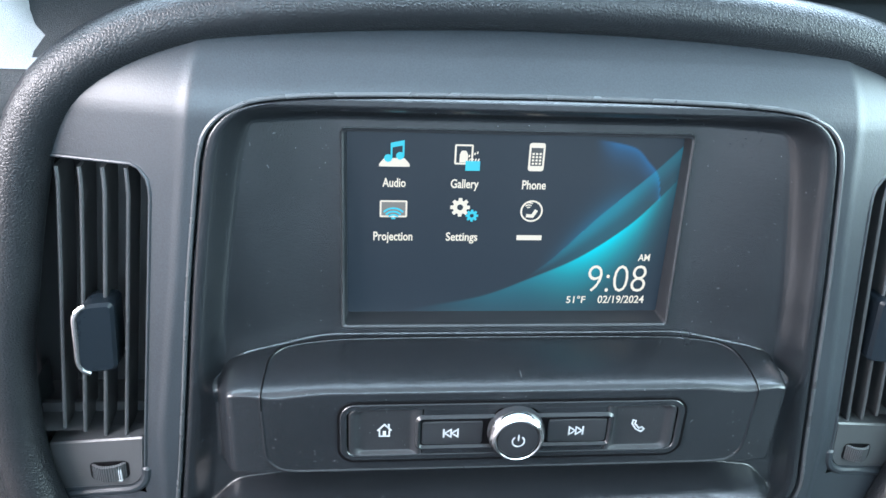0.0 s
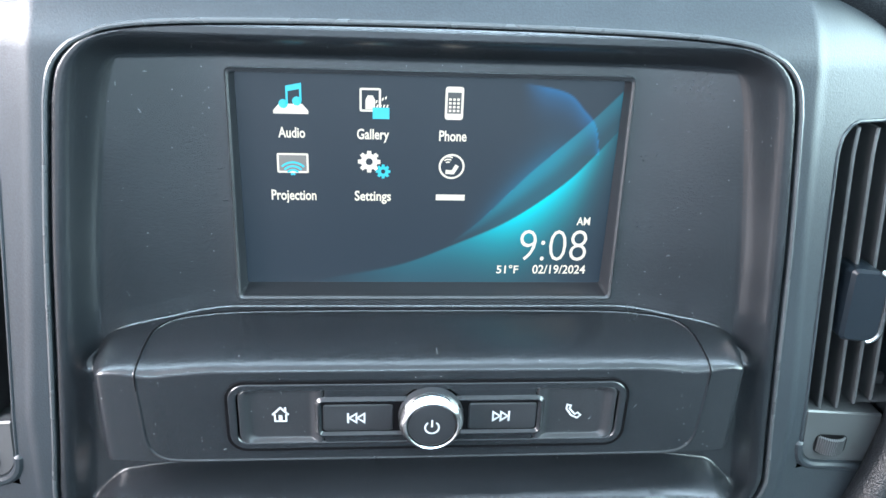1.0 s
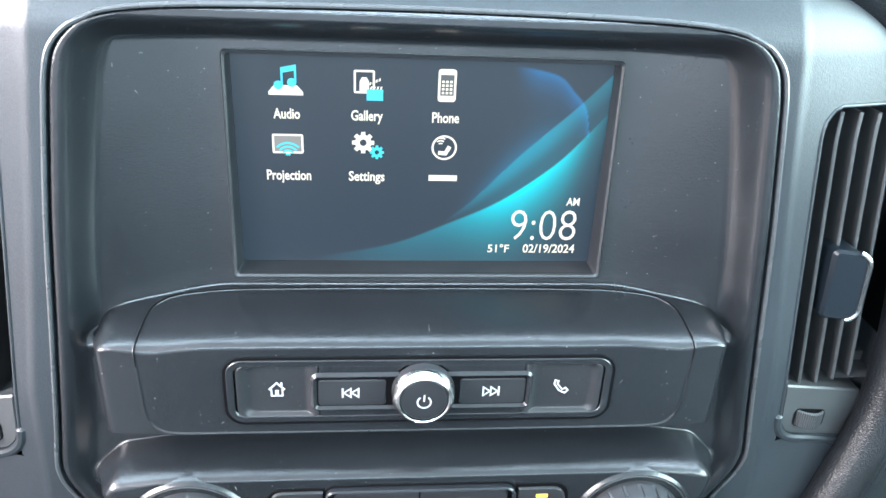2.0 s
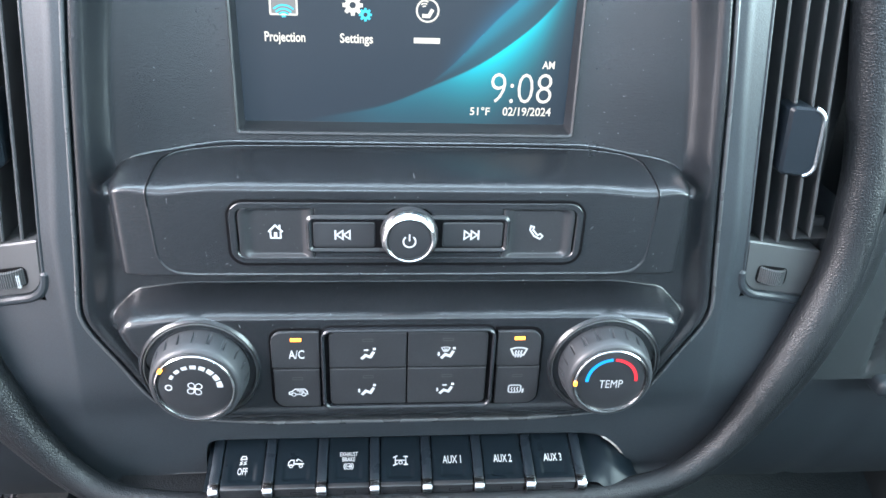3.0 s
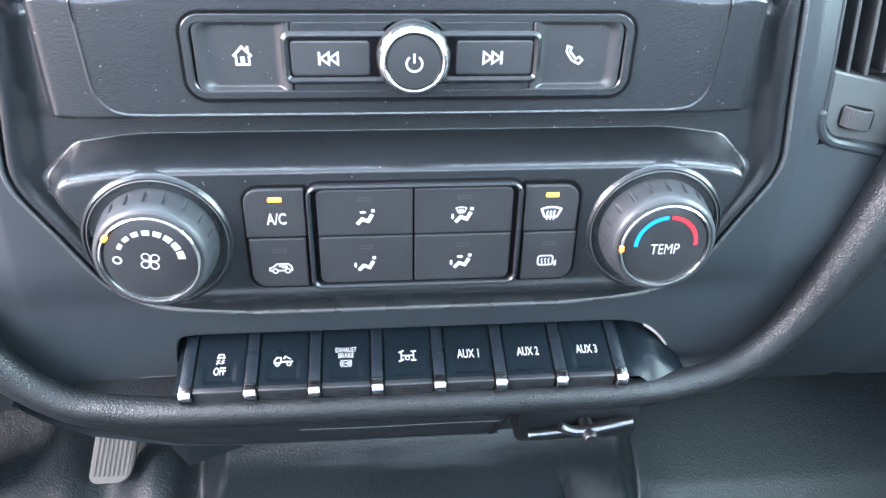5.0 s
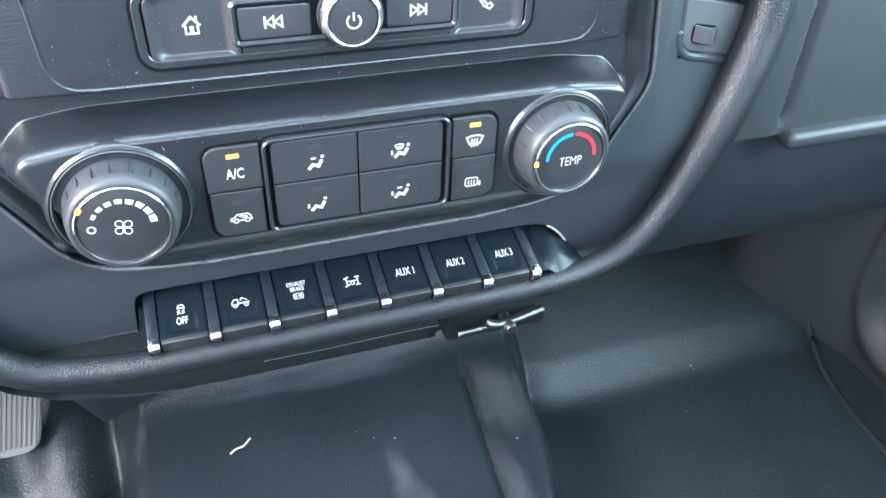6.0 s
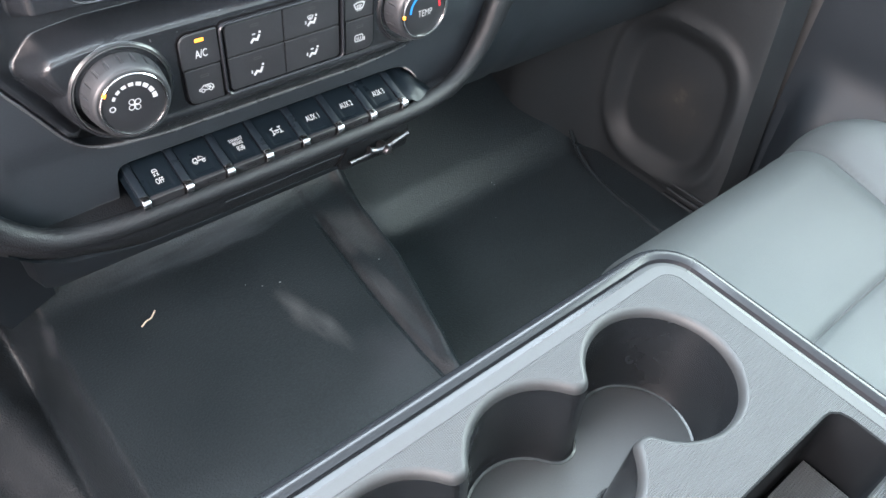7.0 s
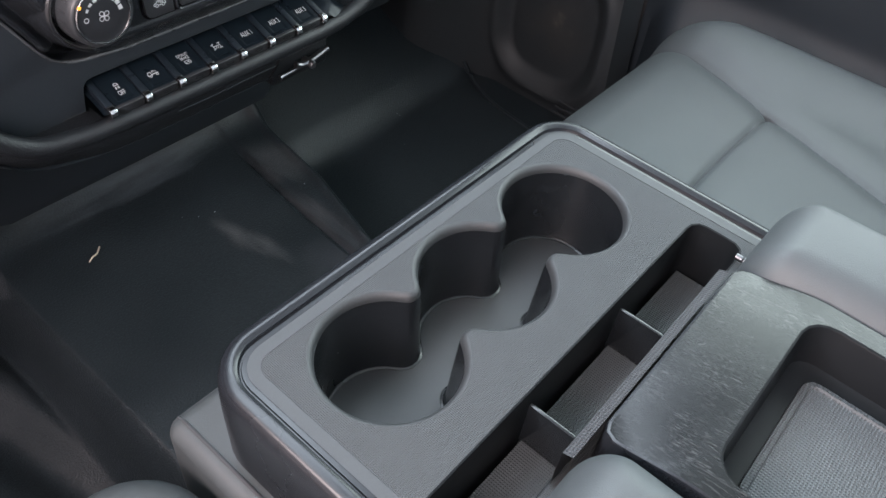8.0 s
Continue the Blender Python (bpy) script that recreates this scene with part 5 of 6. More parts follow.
part("indicator", tube([(cx + 0.0187 * math.cos(radians(a)), -0.0152, cz + 0.0187 * math.sin(radians(a))) for a in (141, 144, 147)], 0.0010, 8), M_AMBER, fan, "lit amber pointer light")
temp, cx, cz = rotary("temperature_knob", 0.1035, "grey temperature knob with blue and red arcs")
Print(cx, -0.0146, cz).arc(0, 1.0, 12.7, 93, 182, 1.7, 40).done("cold_arc", M_BLUE, temp, "blue cold arc")
Print(cx, -0.0146, cz).arc(0, 1.0, 12.7, -2, 87, 1.7, 40).done("hot_arc", M_RED, temp, "red hot arc")
lettering("mark", "TEMP", cx, -0.0146, cz - 0.0010, 0.0048, M_WHITE, temp, 0.0122, bold=-0.004)
part("indicator", tube([(cx + 0.0187 * math.cos(radians(a)), -0.0152, cz + 0.0187 * math.sin(radians(a))) for a in (177, 180, 183)], 0.0010, 8), M_AMBER, temp, "lit amber pointer light")

# ---- toggle switch row ----
X0, PITCH = -0.1065, 0.0299
TOP, LOW = (0.0335, 0.4490), (0.0035, 0.4385)
bank = thing("switch_bank", (0, 0.02, 0.43), "black tray with chrome tipped dividers for the toggle row", "switch bank")
def along(t, out=0.0):
    """Place on the slanted switch face, from its top to its lower edge."""
    n = Vector((LOW[1] - TOP[1], -(LOW[0] - TOP[0]))).normalized()
    return TOP[0] + (LOW[0] - TOP[0]) * t + n.x * out, TOP[1] + (LOW[1] - TOP[1]) * t + n.y * out


def tray_at(x, t):
    y, z = along(t, -0.0012 - 0.0016 * S((0.116 - abs(x)) / 0.004))
    return (x, y, z - S((x - 0.120) / 0.024) * (0.007 + 0.011 * (1 - t)) - 0.006 * S((x - 0.112) / 0.006) * S((t - 0.65) / 0.4))


part("tray", grid(spaced(-0.1125, 0.1405, 90), spaced(-0.5, 0.97, 16), tray_at), M_GLOSS, bank)
part("tray_end", grid(spaced(-0.1640, -0.1100, 26), spaced(0.032, 0.0045, 12), lambda x, y: (x, y, 0.4282 + 0.002 * S((0.012 - y) / 0.008))), M_PAD, bank, "grained vinyl ledge beside the row")


def profile_bar(x0, x1, pts, bev=0.0003):
    """A bar along x with a side profile of (y, z), given anticlockwise seen from +x."""
    bm = bmesh.new()
    a = [bm.verts.new((x0, y, z)) for y, z in pts]
    b = [bm.verts.new((x1, y, z)) for y, z in pts]
    n = len(pts)
    bm.faces.new(a)
    bm.faces.new(list(reversed(b)))
    for i in range(n):
        bm.faces.new((a[i], b[i], b[(i + 1) % n], a[(i + 1) % n]))
    if bev:
        bmesh.ops.bevel(bm, geom=list(bm.edges), offset=bev, segments=2, affect="EDGES", profile=0.5)
    return bm


for i in range(8):
    x = X0 + PITCH * i
    p0, p1 = along(-0.30, 0.0014), along(0.94, 0.0016)
    d = part("divider", profile_bar(x - 0.0028, x + 0.0028, [p0, p1, (p1[0] + 0.004, p1[1] - 0.004), (p0[0] + 0.003, p0[1] - 0.005)], 0.0005), M_TRACK, bank, "gloss black divider")
    q0, q1 = along(0.90, 0.0020), along(1.0, 0.0020)
    part("chrome_tip", profile_bar(x - 0.0029, x + 0.0029, [q0, (q1[0] - 0.0012, q1[1] - 0.0002), (q1[0] - 0.0026, q1[1] - 0.0026), (q1[0] - 0.0022, q1[1] - 0.0070), (q1[0] + 0.006, q1[1] - 0.0070), (q0[0] + 0.006, q0[1] - 0.001)], 0.0010), M_CHROME, d, "small chrome divider tip")


def toggle(i, lab):
    """One rocker: slanted gloss face with a finger dish and a matte lower lip."""
    x0, x1 = X0 + PITCH * i + 0.0034, X0 + PITCH * (i + 1) - 0.0034
    xm = (x0 + x1) / 2
    sw = thing("toggle_switch", (xm, 0.01, 0.432), lab, "switch", "row of toggle switches")
    us, ts = spaced(x0, x1, 26), spaced(-0.30, 0.92, 44)

    def face(x, t):
        dish = S((0.0076 - abs(x - xm)) / 0.0014) * S((t - 0.42) / 0.10) * S((0.86 - t) / 0.05)
        edge = 0.0002 * (1 - S((min(x - x0, x1 - x)) / 0.0010))
        y, z = along(t, 0.0004 - 0.0009 * dish * S((t - 0.3) / 0.5) - edge)
        return (x, y, z)

    rock = part("rocker", grid(us, ts, face), M_GLOSS, sw, "gloss black rocker face")
    a, b = along(0.92, 0.0004), along(1.0, 0.0006)
    part("front_lip", profile_bar(x0, x1, [a, b, (b[0] - 0.0002, b[1] - 0.0006), (b[0] + 0.0010, b[1] - 0.0072), (b[0] + 0.008, b[1] - 0.0072), (a[0] + 0.008, a[1] - 0.001)], 0.0004), M_BUTTON, sw)
    if i:
        yb = b[0] + 0.0001
        Print(xm + 0.001, yb - 0.0006, b[1] - 0.0034).line([(-3.2, -0.8), (3.2, -0.8), (3.2, 0.8), (-3.2, 0.8)], 0.3, True).done("indicator", M_GAP, sw)
    return rock, xm


SL = (TOP[0] - LOW[0]) / (TOP[1] - LOW[1])
VK = 1.0 / math.hypot(1.0, SL)
TY, TZ = along(0.52, 0.0012)


def on_face(x, dv=0.0):
    return Print(x, TY + SL * VK * dv * 0.001, TZ + VK * dv * 0.001, 1.0, SL, VK)


labels = ["gloss black toggle switch lettered OFF with a sliding car mark", "gloss black toggle switch with a white truck mark", "gloss black toggle switch lettered exhaust brake", "gloss black toggle switch with a white drive axle mark",
          "gloss black toggle switch lettered AUX 1", "gloss black toggle switch lettered AUX 2", "gloss black toggle switch lettered AUX 3"]
for i, lab in enumerate(labels):
    rock, xm = toggle(i, lab)
    if i == 0:
        g = on_face(xm, 3.0)
        g.line([(-1.6, 0.4), (-1.0, 1.8), (1.0, 1.8), (1.6, 0.4)], 0.6).rect(-1.9, -0.9, -0.5, 0.5).rect(0.9, 1.9, -0.5, 0.5).rect(-0.8, 0.8, -0.3, 0.4)
        for s in (-1.2, 1.0):
            g.line([(s - 0.9, -3.4), (s + 0.5, -2.8), (s - 0.5, -2.0), (s + 0.7, -1.2)], 0.55)
        g.done("mark", M_WHITE, rock)
        lettering("lettering", "OFF", xm, TY - SL * VK * 0.0045, TZ - VK * 0.0045, 0.0044 * VK, M_WHITE, rock, 0.0056, slope=SL, bold=0.012)
    elif i == 1:
        g = on_face(xm, 0)
        g.line([(-4.4, -1.4), (-4.4, 0.2), (-3.4, 1.8), (-1.4, 1.8), (-1.4, -1.4)], 0.6, True).line([(-1.0, -0.6), (4.4, -0.6)], 0.8)
        g.arc(-2.9, -1.9, 0.9, 0, 360, 0.5, 18).arc(2.6, -1.9, 0.9, 0, 360, 0.5, 18)
        for s in range(3):
            g.line([(0.4 + 0.8 * s, 2.6 - 0.5 * s), (1.8 + 0.8 * s, 1.8 - 0.5 * s)], 0.5)
        g.poly([(-0.4, 1.2), (0.4, 2.6), (1.0, 2.2), (0.4, 0.8)])
        g.done("mark", M_WHITE, rock)
    elif i == 2:
        lettering("lettering", "EXHAUST", xm, TY + SL * VK * 0.0048, TZ + VK * 0.0048, 0.0027 * VK, M_WHITE, rock, 0.0102, slope=SL, bold=0.012)
        lettering("lettering", "BRAKE", xm, TY + SL * VK * 0.0016, TZ + VK * 0.0016, 0.0027 * VK, M_WHITE, rock, 0.0074, slope=SL, bold=0.012)
        g = on_face(xm, -2.9)
        g.arc(0, 0, 1.7, 0, 360, 0.4, 24).arc(0, 0, 2.6, 130, 230, 0.45, 12).arc(0, 0, 2.6, -50, 50, 0.45, 12).line([(-1.1, 0.0), (1.2, 0.0)], 0.4).line([(0.3, 0.7), (1.2, 0.0), (0.3, -0.7)], 0.4)
        g.done("mark", M_WHITE, rock)
    elif i == 3:
        g = on_face(xm, 0)
        g.line([(-3.0, 0.2), (3.0, 0.2)], 0.6).arc(0, -1.2, 1.0, 0, 360, 0.5, 18)
        for u in (-3.0, 3.0):
            g.line([(u, -2.4), (u, 2.4)], 0.6).line([(u - 1.3, 2.5 - (0.6 if u < 0 else 0)), (u + 1.3, 2.5 + (0.6 if u < 0 else 0))], 0.8).line([(u - 1.3, -2.5 - (0.6 if u < 0 else 0)), (u + 1.3, -2.5 + (0.6 if u < 0 else 0))], 0.8)
        g.done("mark", M_WHITE, rock)
    else:
        lettering("lettering", "AUX %d" % (i - 3), xm, TY, TZ, 0.0050 * VK, M_WHITE, rock, 0.0108, slope=SL, bold=0.012)

# slim pale mark on the lower panel beside the row, and a painted highlight on the opening edge
part("panel_notch", tube([(x, panel_at(x, 0)[1] - 0.0004, panel_low(x) + 0.0003) for x in spaced(-0.138, -0.1155, 8)], 0.0003, 6), M_VENTPLATE, dash)
part("opening_edge", tube([(a, panel_at(a, 0)[1] - 0.0004, lerp(CUT, a) + 0.0004) for a in spaced(0.1185, 0.1345, 12)], [0.0002] + [0.0008] * 10 + [0.0002], 6), M_LITEDGE, dash, "pale edge of the switch opening, its highlight put into the colour")

# ---- release handle under the lip ----
hook = thing("release_handle", (0.095, 0.03, 0.375), "bright metal latch handle in a dark recess below the dashboard", "latch")
part("lower_bar", tube(smooth_path([(0.064, 0.022, 0.383), (0.085, 0.022, 0.3845), (0.118, 0.024, 0.389)], 5), [0.0026] + [0.0020] * 9 + [0.0022], 10), M_SATIN, hook)
part("upper_bar", tube(smooth_path([(0.080, 0.018, 0.392), (0.087, 0.017, 0.3895), (0.097, 0.016, 0.3905), (0.119, 0.017, 0.3945)], 5), [0.0032] + [0.0026] * 14 + [0.0030], 10), M_SATIN, hook)
part("pivot", lathe([(0.0038, 0.024), (0.0040, 0.012), (0.0030, 0.010)], 0.0955, 0.3885, 18), M_SATIN, hook)
part("recess", box(0.058, 0.128, 0.026, 0.06, 0.372, 0.400, 0.004), M_PAD, hook)


# ---- air vents ----
def air_vent(sx):
    vent = thing("air_vent", (sx * 0.2, 0.05, 0.552), "black dash air vent with upright vanes and a chrome edged tab", "air vent", "pair of centre air vents")
    bm = bmesh.new()
    zz = spaced(0.5795, 0.7213, 30)
    grid([0, 1], zz, lambda s, z: (sx * (lerp(VENT_IN, z) + 0.0004), surround_y(lerp(VENT_IN, z), z) + 0.002 + s * 0.05, z), bm)
    grid([0, 1], zz, lambda s, z: (sx * (0.158 + s * 0.09), 0.082, z), bm)
    for z in (0.5795, 0.7213):
        grid([0, 1], [0, 1], lambda s, t: (sx * (0.160 + s * 0.085), 0.036 + t * 0.05, z), bm)
    part("housing", bm, M_VENT, vent)
    lip = [(lerp(VENT_IN, z), z) for z in spaced(0.556, 0.7200, 40)] + [(x, 0.7215) for x in spaced(0.1710, 0.222, 14)]
    part("opening_bead", tube([(sx * x, surround_y(x, z) + 0.0002, z) for x, z in lip], 0.0009, 8), M_PANEL, vent)
    for k in range(4):
        off = 0.0105 + 0.0108 * k
        bm = bmesh.new()
        zz2 = spaced(0.580, 0.7185 - 0.0008 * k, 24)
        loops = []
        for z in zz2:
            x = lerp(VENT_IN, min(z, 0.708)) + off
            y = surround_y(x, z) - 0.002 + 0.004
            loops.append([(sx * (x - 0.0009), y + 0.0005, z), (sx * (x - 0.0003), y, z), (sx * (x + 0.0005), y, z), (sx * (x + 0.0009), y + 0.0006, z), (sx * (x + 0.0028), y + 0.024, z), (sx * (x + 0.0010), y + 0.024, z)])
        part("vane", rings(loops, True, bm), M_VENT, vent)
    # thumb tab across the middle vanes
    tx = lerp(VENT_IN, 0.637) + 0.0232
    pts = rrect(tx - 0.0080, tx + 0.0080, 0.6205, 0.6560, (0.003, 0.007, 0.007, 0.003), 5)
    ty = surround_y(tx, 0.637)
    tab = part("tab", rings([[(sx * (x - 0.05 * (z - 0.637) * 1.1), ty + 0.010, z) for x, z in pts], [(sx * (x - 0.05 * (z - 0.637) * 1.1), ty - 0.0045 + 0.25 * (tx - x), z) for x, z in pts],
                            [(sx * (x - 0.05 * (z - 0.637) * 1.1), ty - 0.0060 + 0.25 * (tx - x), z) for x, z in inset(pts, 0.0014)]], True), M_TRACK, vent, "black thumb tab")
    edge = [(x, z) for x, z in pts if x > tx + 0.002]
    edge.sort(key=lambda p: math.atan2(p[1] - 0.638, p[0] - tx + 0.004))
    part("chrome_edge", tube([(sx * (x - 0.05 * (z - 0.637) * 1.1), ty - 0.0052 + 0.25 * (tx - x), z) for x, z in edge], 0.0014, 10), M_CHROME, tab, "polished chrome tab edge")
    # lower plate with thumbwheel

    def plate_y(x, z):
        return surround_y(x, z) - 0.0006
    px = lerp(VENT_IN, 0.565) + 0.0006
    pl = rrect(px, 0.232, 0.5560, 0.5850, (0.0090, 0.001, 0.001, 0.0015), 8)
    pl = [(x + 0.09 * (0.567 - z), z - 0.27 * (x - px)) for x, z in pl]
    lower = part("lower_plate", rings([[(sx * x, plate_y(x, z) + 0.012, z) for x, z in pl], [(sx * x, plate_y(x, z) + 0.0008, z) for x, z in pl], [(sx * x, plate_y(x, z), z) for x, z in inset(pl, 0.0008)]], True), M_VENTPLATE, vent, "grey plate below the vanes")
    sill = smooth_path([(px - 0.0016, 0, 0.580), (px - 0.0014, 0, 0.566), (px + 0.0010, 0, 0.5575), (px + 0.0080, 0, 0.5515), (px + 0.022, 0, 0.5470), (px + 0.042, 0, 0.5410)], 6)
    part("plate_rim", tube([(sx * p.x, surround_y(p.x, p.z) + 0.0010, p.z) for p in sill], [0.0006] * 6 + [0.0026] * (len(sill) - 6), 10), M_PANEL, lower, "rounded rim under the plate")
    part("backing", box(min(sx * 0.176, sx * 0.243), max(sx * 0.176, sx * 0.243), 0.052, 0.056, 0.535, 0.585, 0.001), M_VENT, vent)
    wx, wz = px + 0.0185, 0.5615
    sl = [(x, z - 0.27 * (x - wx)) for x, z in rrect(wx - 0.0106, wx + 0.0106, wz - 0.0053, wz + 0.0053, 0.0030, 5)]
    part("wheel_slot", rings([[(sx * x, plate_y(x, z) - 0.0003, z) for x, z in sl], [(sx * x, plate_y(x, z) - 0.0005, z) for x, z in inset(sl, 0.0002)]], True), M_GAP, lower)
    bm = bmesh.new()
    n = 36
    rows = []
    for j in range(n + 1):
        a = radians(-62 + 124 * j / n)
        x = wx + 0.0112 * math.sin(a)
        rib = 0.0005 * (j % 2)
        yy = plate_y(x, wz) - 0.0046 * (math.cos(a) - 0.47) / 0.53 + rib
        rows.append([(sx * x, yy, wz + dz - 0.27 * (x - wx)) for dz in (-0.0047, -0.0041, 0.0041, 0.0047)])
    vs = [[bm.verts.new((p[0], p[1] + (0.0012 if k in (0, 3) else 0), p[2])) for k, p in enumerate(r)] for r in rows]
    for a, b in zip(vs, vs[1:]):
        for k in range(3):
            bm.faces.new((a[k], a[k + 1], b[k + 1], b[k]))
    part("thumbwheel", bm, M_VENTPLATE, lower, "ribbed airflow thumbwheel", True, 20)
    if sx < 0:
        part("indicator", box(sx * wx + 0.0050, sx * wx + 0.0072, plate_y(wx, wz) - 0.0048, plate_y(wx, wz) - 0.0030, wz - 0.0038, wz + 0.0038, 0.0006), M_WHITE, lower, "white position mark")
    g = Print(sx * (wx + 0.0155), plate_y(wx + 0.0155, wz) - 0.0008, wz - 0.0046, 0.9, 0.0)
    for k in range(3):
        g.line([(-1.6, -1.6 + 1.5 * k), (-0.4, -1.2 + 1.5 * k), (0.6, -1.8 + 1.5 * k), (1.6, -1.5 + 1.5 * k)], 0.35)
    g.done("mark", M_GREYPRINT, lower)
    return vent


air_vent(1)
air_vent(-1)

# ---- folding centre console ----
DZ = 0.410
console = thing("center_console", (-0.004, -0.35, 0.33), "folded grey centre console with three cup wells, slot and armrest", "console")


def resample(pts, n):
    seg = [math.dist(p, pts[(i + 1) % len(pts)]) for i, p in enumerate(pts)]
    total, out, acc, i = sum(seg), [], 0.0, 0
    for k in range(n):
        want = total * k / n
        while acc + seg[i] < want:
            acc += seg[i]
            i += 1
        t = (want - acc) / seg[i] if seg[i] else 0
        a, b = pts[i], pts[(i + 1) % len(pts)]
        out.append((a[0] + (b[0] - a[0]) * t, a[1] + (b[1] - a[1]) * t))
    return out


def relax(pts, times):
    n = len(pts)
    for _ in range(times):
        pts = [((pts[i - 1][0] + 2 * pts[i][0] + pts[(i + 1) % n][0]) / 4, (pts[i - 1][1] + 2 * pts[i][1] + pts[(i + 1) % n][1]) / 4) for i in range(n)]
    return pts


CUPS, CUP_Y, CUP_R, NECK = (-0.1035, -0.0080, 0.0875), -0.2775, 0.0470, 0.0205
th = math.asin(NECK / CUP_R)
lower_half, upper_half = [], []
for j, cxx in enumerate(CUPS):
    a0 = math.pi if j == 0 else math.pi - th
    a1 = 0.0 if j == 2 else th
    for i in range(31):
        a = a0 + (a1 - a0) * i / 30
        upper_half.append((cxx + CUP_R * math.cos(a), CUP_Y + CUP_R * math.sin(a)))
        lower_half.append((cxx + CUP_R * math.cos(a), CUP_Y - CUP_R * math.sin(a)))
cup_line = relax(resample(list(lower_half) + list(reversed(upper_half))[1:-1], 300), 4)
slot_line = resample(rrect(-0.170, 0.1500, -0.3985, -0.3575, 0.010, 6), 120)
rim_out = resample(rrect(-0.1915, 0.1830, -0.60, -0.2015, (0.02, 0.02, 0.036, 0.036), 10), 240)
deck_line = inset(rim_out, 0.0155)


def flat_with_holes(outer_pts, holes, z):
    bm = bmesh.new()
    edges = []
    for loop in (outer_pts, *holes):
        vs = [bm.verts.new((x, y, z)) for x, y in loop]
        edges += [bm.edges.new((vs[i], vs[(i + 1) % len(vs)])) for i in range(len(vs))]
    bmesh.ops.triangle_fill(bm, use_beauty=True, use_dissolve=False, edges=edges)
    return bm


def at_z(loop, z):
    return [(x, y, z) for x, y in loop]


BORDER = inset(deck_line, 0.0082)
part("deck_border", flat_with_holes(deck_line, (BORDER,), DZ - 0.0003), M_DECKEDGE, console, "plain grey border of the deck", smooth=False)
part("deck", flat_with_holes(inset(BORDER, 0.0001), (inset(cup_line, -0.0044), inset(slot_line, -0.0016)), DZ - 0.0005), M_DECK, console, "finely woven grey deck", smooth=False)
LIP = [(0.0044, 0.0005), (0.0034, 0.0007), (0.0024, 0.0013), (0.0014, 0.0023), (0.0006, 0.0037), (0.0001, 0.0056), (0.0, 0.0072)]
part("cup_lip", rings([at_z(inset(cup_line, -o), DZ - dz) for o, dz in LIP], False), M_WELLFLOOR, console, "soft rounded lip of the cup wells")
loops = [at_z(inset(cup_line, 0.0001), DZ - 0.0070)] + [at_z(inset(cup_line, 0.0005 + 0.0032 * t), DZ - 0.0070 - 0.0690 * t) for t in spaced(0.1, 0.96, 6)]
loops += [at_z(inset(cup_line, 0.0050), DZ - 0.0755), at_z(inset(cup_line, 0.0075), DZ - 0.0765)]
part("cup_well", rings(loops, True), M_WELL, console, "smooth triple cup well, the shade inside put into its dark colour")
part("cup_floor", rings([at_z(inset(cup_line, 0.0065), DZ - 0.0764), at_z(inset(cup_line, 0.0072), DZ - 0.0758)], True), M_WELLFLOOR, console, "dusty grey floor of the cup wells, lightened as if lit")
loops = [at_z(inset(slot_line, -0.0016), DZ - 0.0005), at_z(inset(slot_line, -0.0004), DZ - 0.0010), at_z(slot_line, DZ - 0.0024), at_z(inset(slot_line, 0.0016), DZ - 0.066), at_z(inset(slot_line, 0.004), DZ - 0.068)]
part("slot", rings(loops, True), M_BLACKTRAY, console, "long narrow black storage slot")
part("slot_floor", grid(spaced(-0.165, 0.145, 40), spaced(-0.394, -0.362, 8), lambda x, y: (x, y, DZ - 0.0500)), M_TRAY, console, "textured grey floor of the slot")
for y in (-0.398, -0.404):
    part("hinge", lathe([(0.0026, y), (0.0026, y - 0.005), (0.0018, y - 0.006)], 0.1330, DZ + 0.0040, 14), M_SATIN, console, "small metal hinge barrel")
for x in (0.0415, -0.0650):
    part("slot_divider", box(x - 0.0014, x + 0.0014, -0.398, -0.3595, DZ - 0.068, DZ - 0.010, 0.0008), M_WELL, console, "thin grey slot divider")
loops = [at_z(inset(rim_out, -0.002), DZ - 0.075), at_z(inset(rim_out, -0.003), DZ - 0.030), at_z(inset(rim_out, -0.0026), DZ - 0.012)]
for d, z in ((-0.0022, -0.006), (-0.0008, -0.0012), (0.0014, 0.0016), (0.0045, 0.0028), (0.0078, 0.0024), (0.0100, 0.0008), (0.0105, -0.0012), (0.0110, -0.0020), (0.0118, -0.0020), (0.0123, -0.0009), (0.0158, -0.0008)):
    loops.append(at_z(inset(rim_out, d), DZ + z))
part("rim", rings(loops, False), M_RIM, console, "gloss charcoal trim around the deck")

# armrest lid, its front strip, phone tray and padded cheeks
LZ = 0.450


def lid_z(y):
    return LZ + 0.010 * S((-0.408 - y) / 0.06)


lid_line = resample(rrect(-0.0850, 0.0850, -0.80, -0.4078, (0.01, 0.01, 0.010, 0.010), 6), 160)
tray_line = resample(rrect(-0.068, 0.0660, -0.70, -0.4625, 0.016, 6), 120)
bm = flat_with_holes(inset(lid_line, 0.002), (inset(tray_line, -0.002),), 0)
for v in bm.verts:
    v.co.z = lid_z(v.co.y)
part("lid", bm, M_LID, console, "scratched dark grey armrest lid")
loops = [[(x, y, lid_z(y)) for x, y in inset(lid_line, 0.002)], [(x, y, lid_z(y) - 0.0006) for x, y in inset(lid_line, 0.0006)], [(x, y, lid_z(y) - 0.002) for x, y in lid_line], [(x, y, DZ - 0.03) for x, y in lid_line]]
part("lid_edge", rings(loops, False), M_RIM, console)
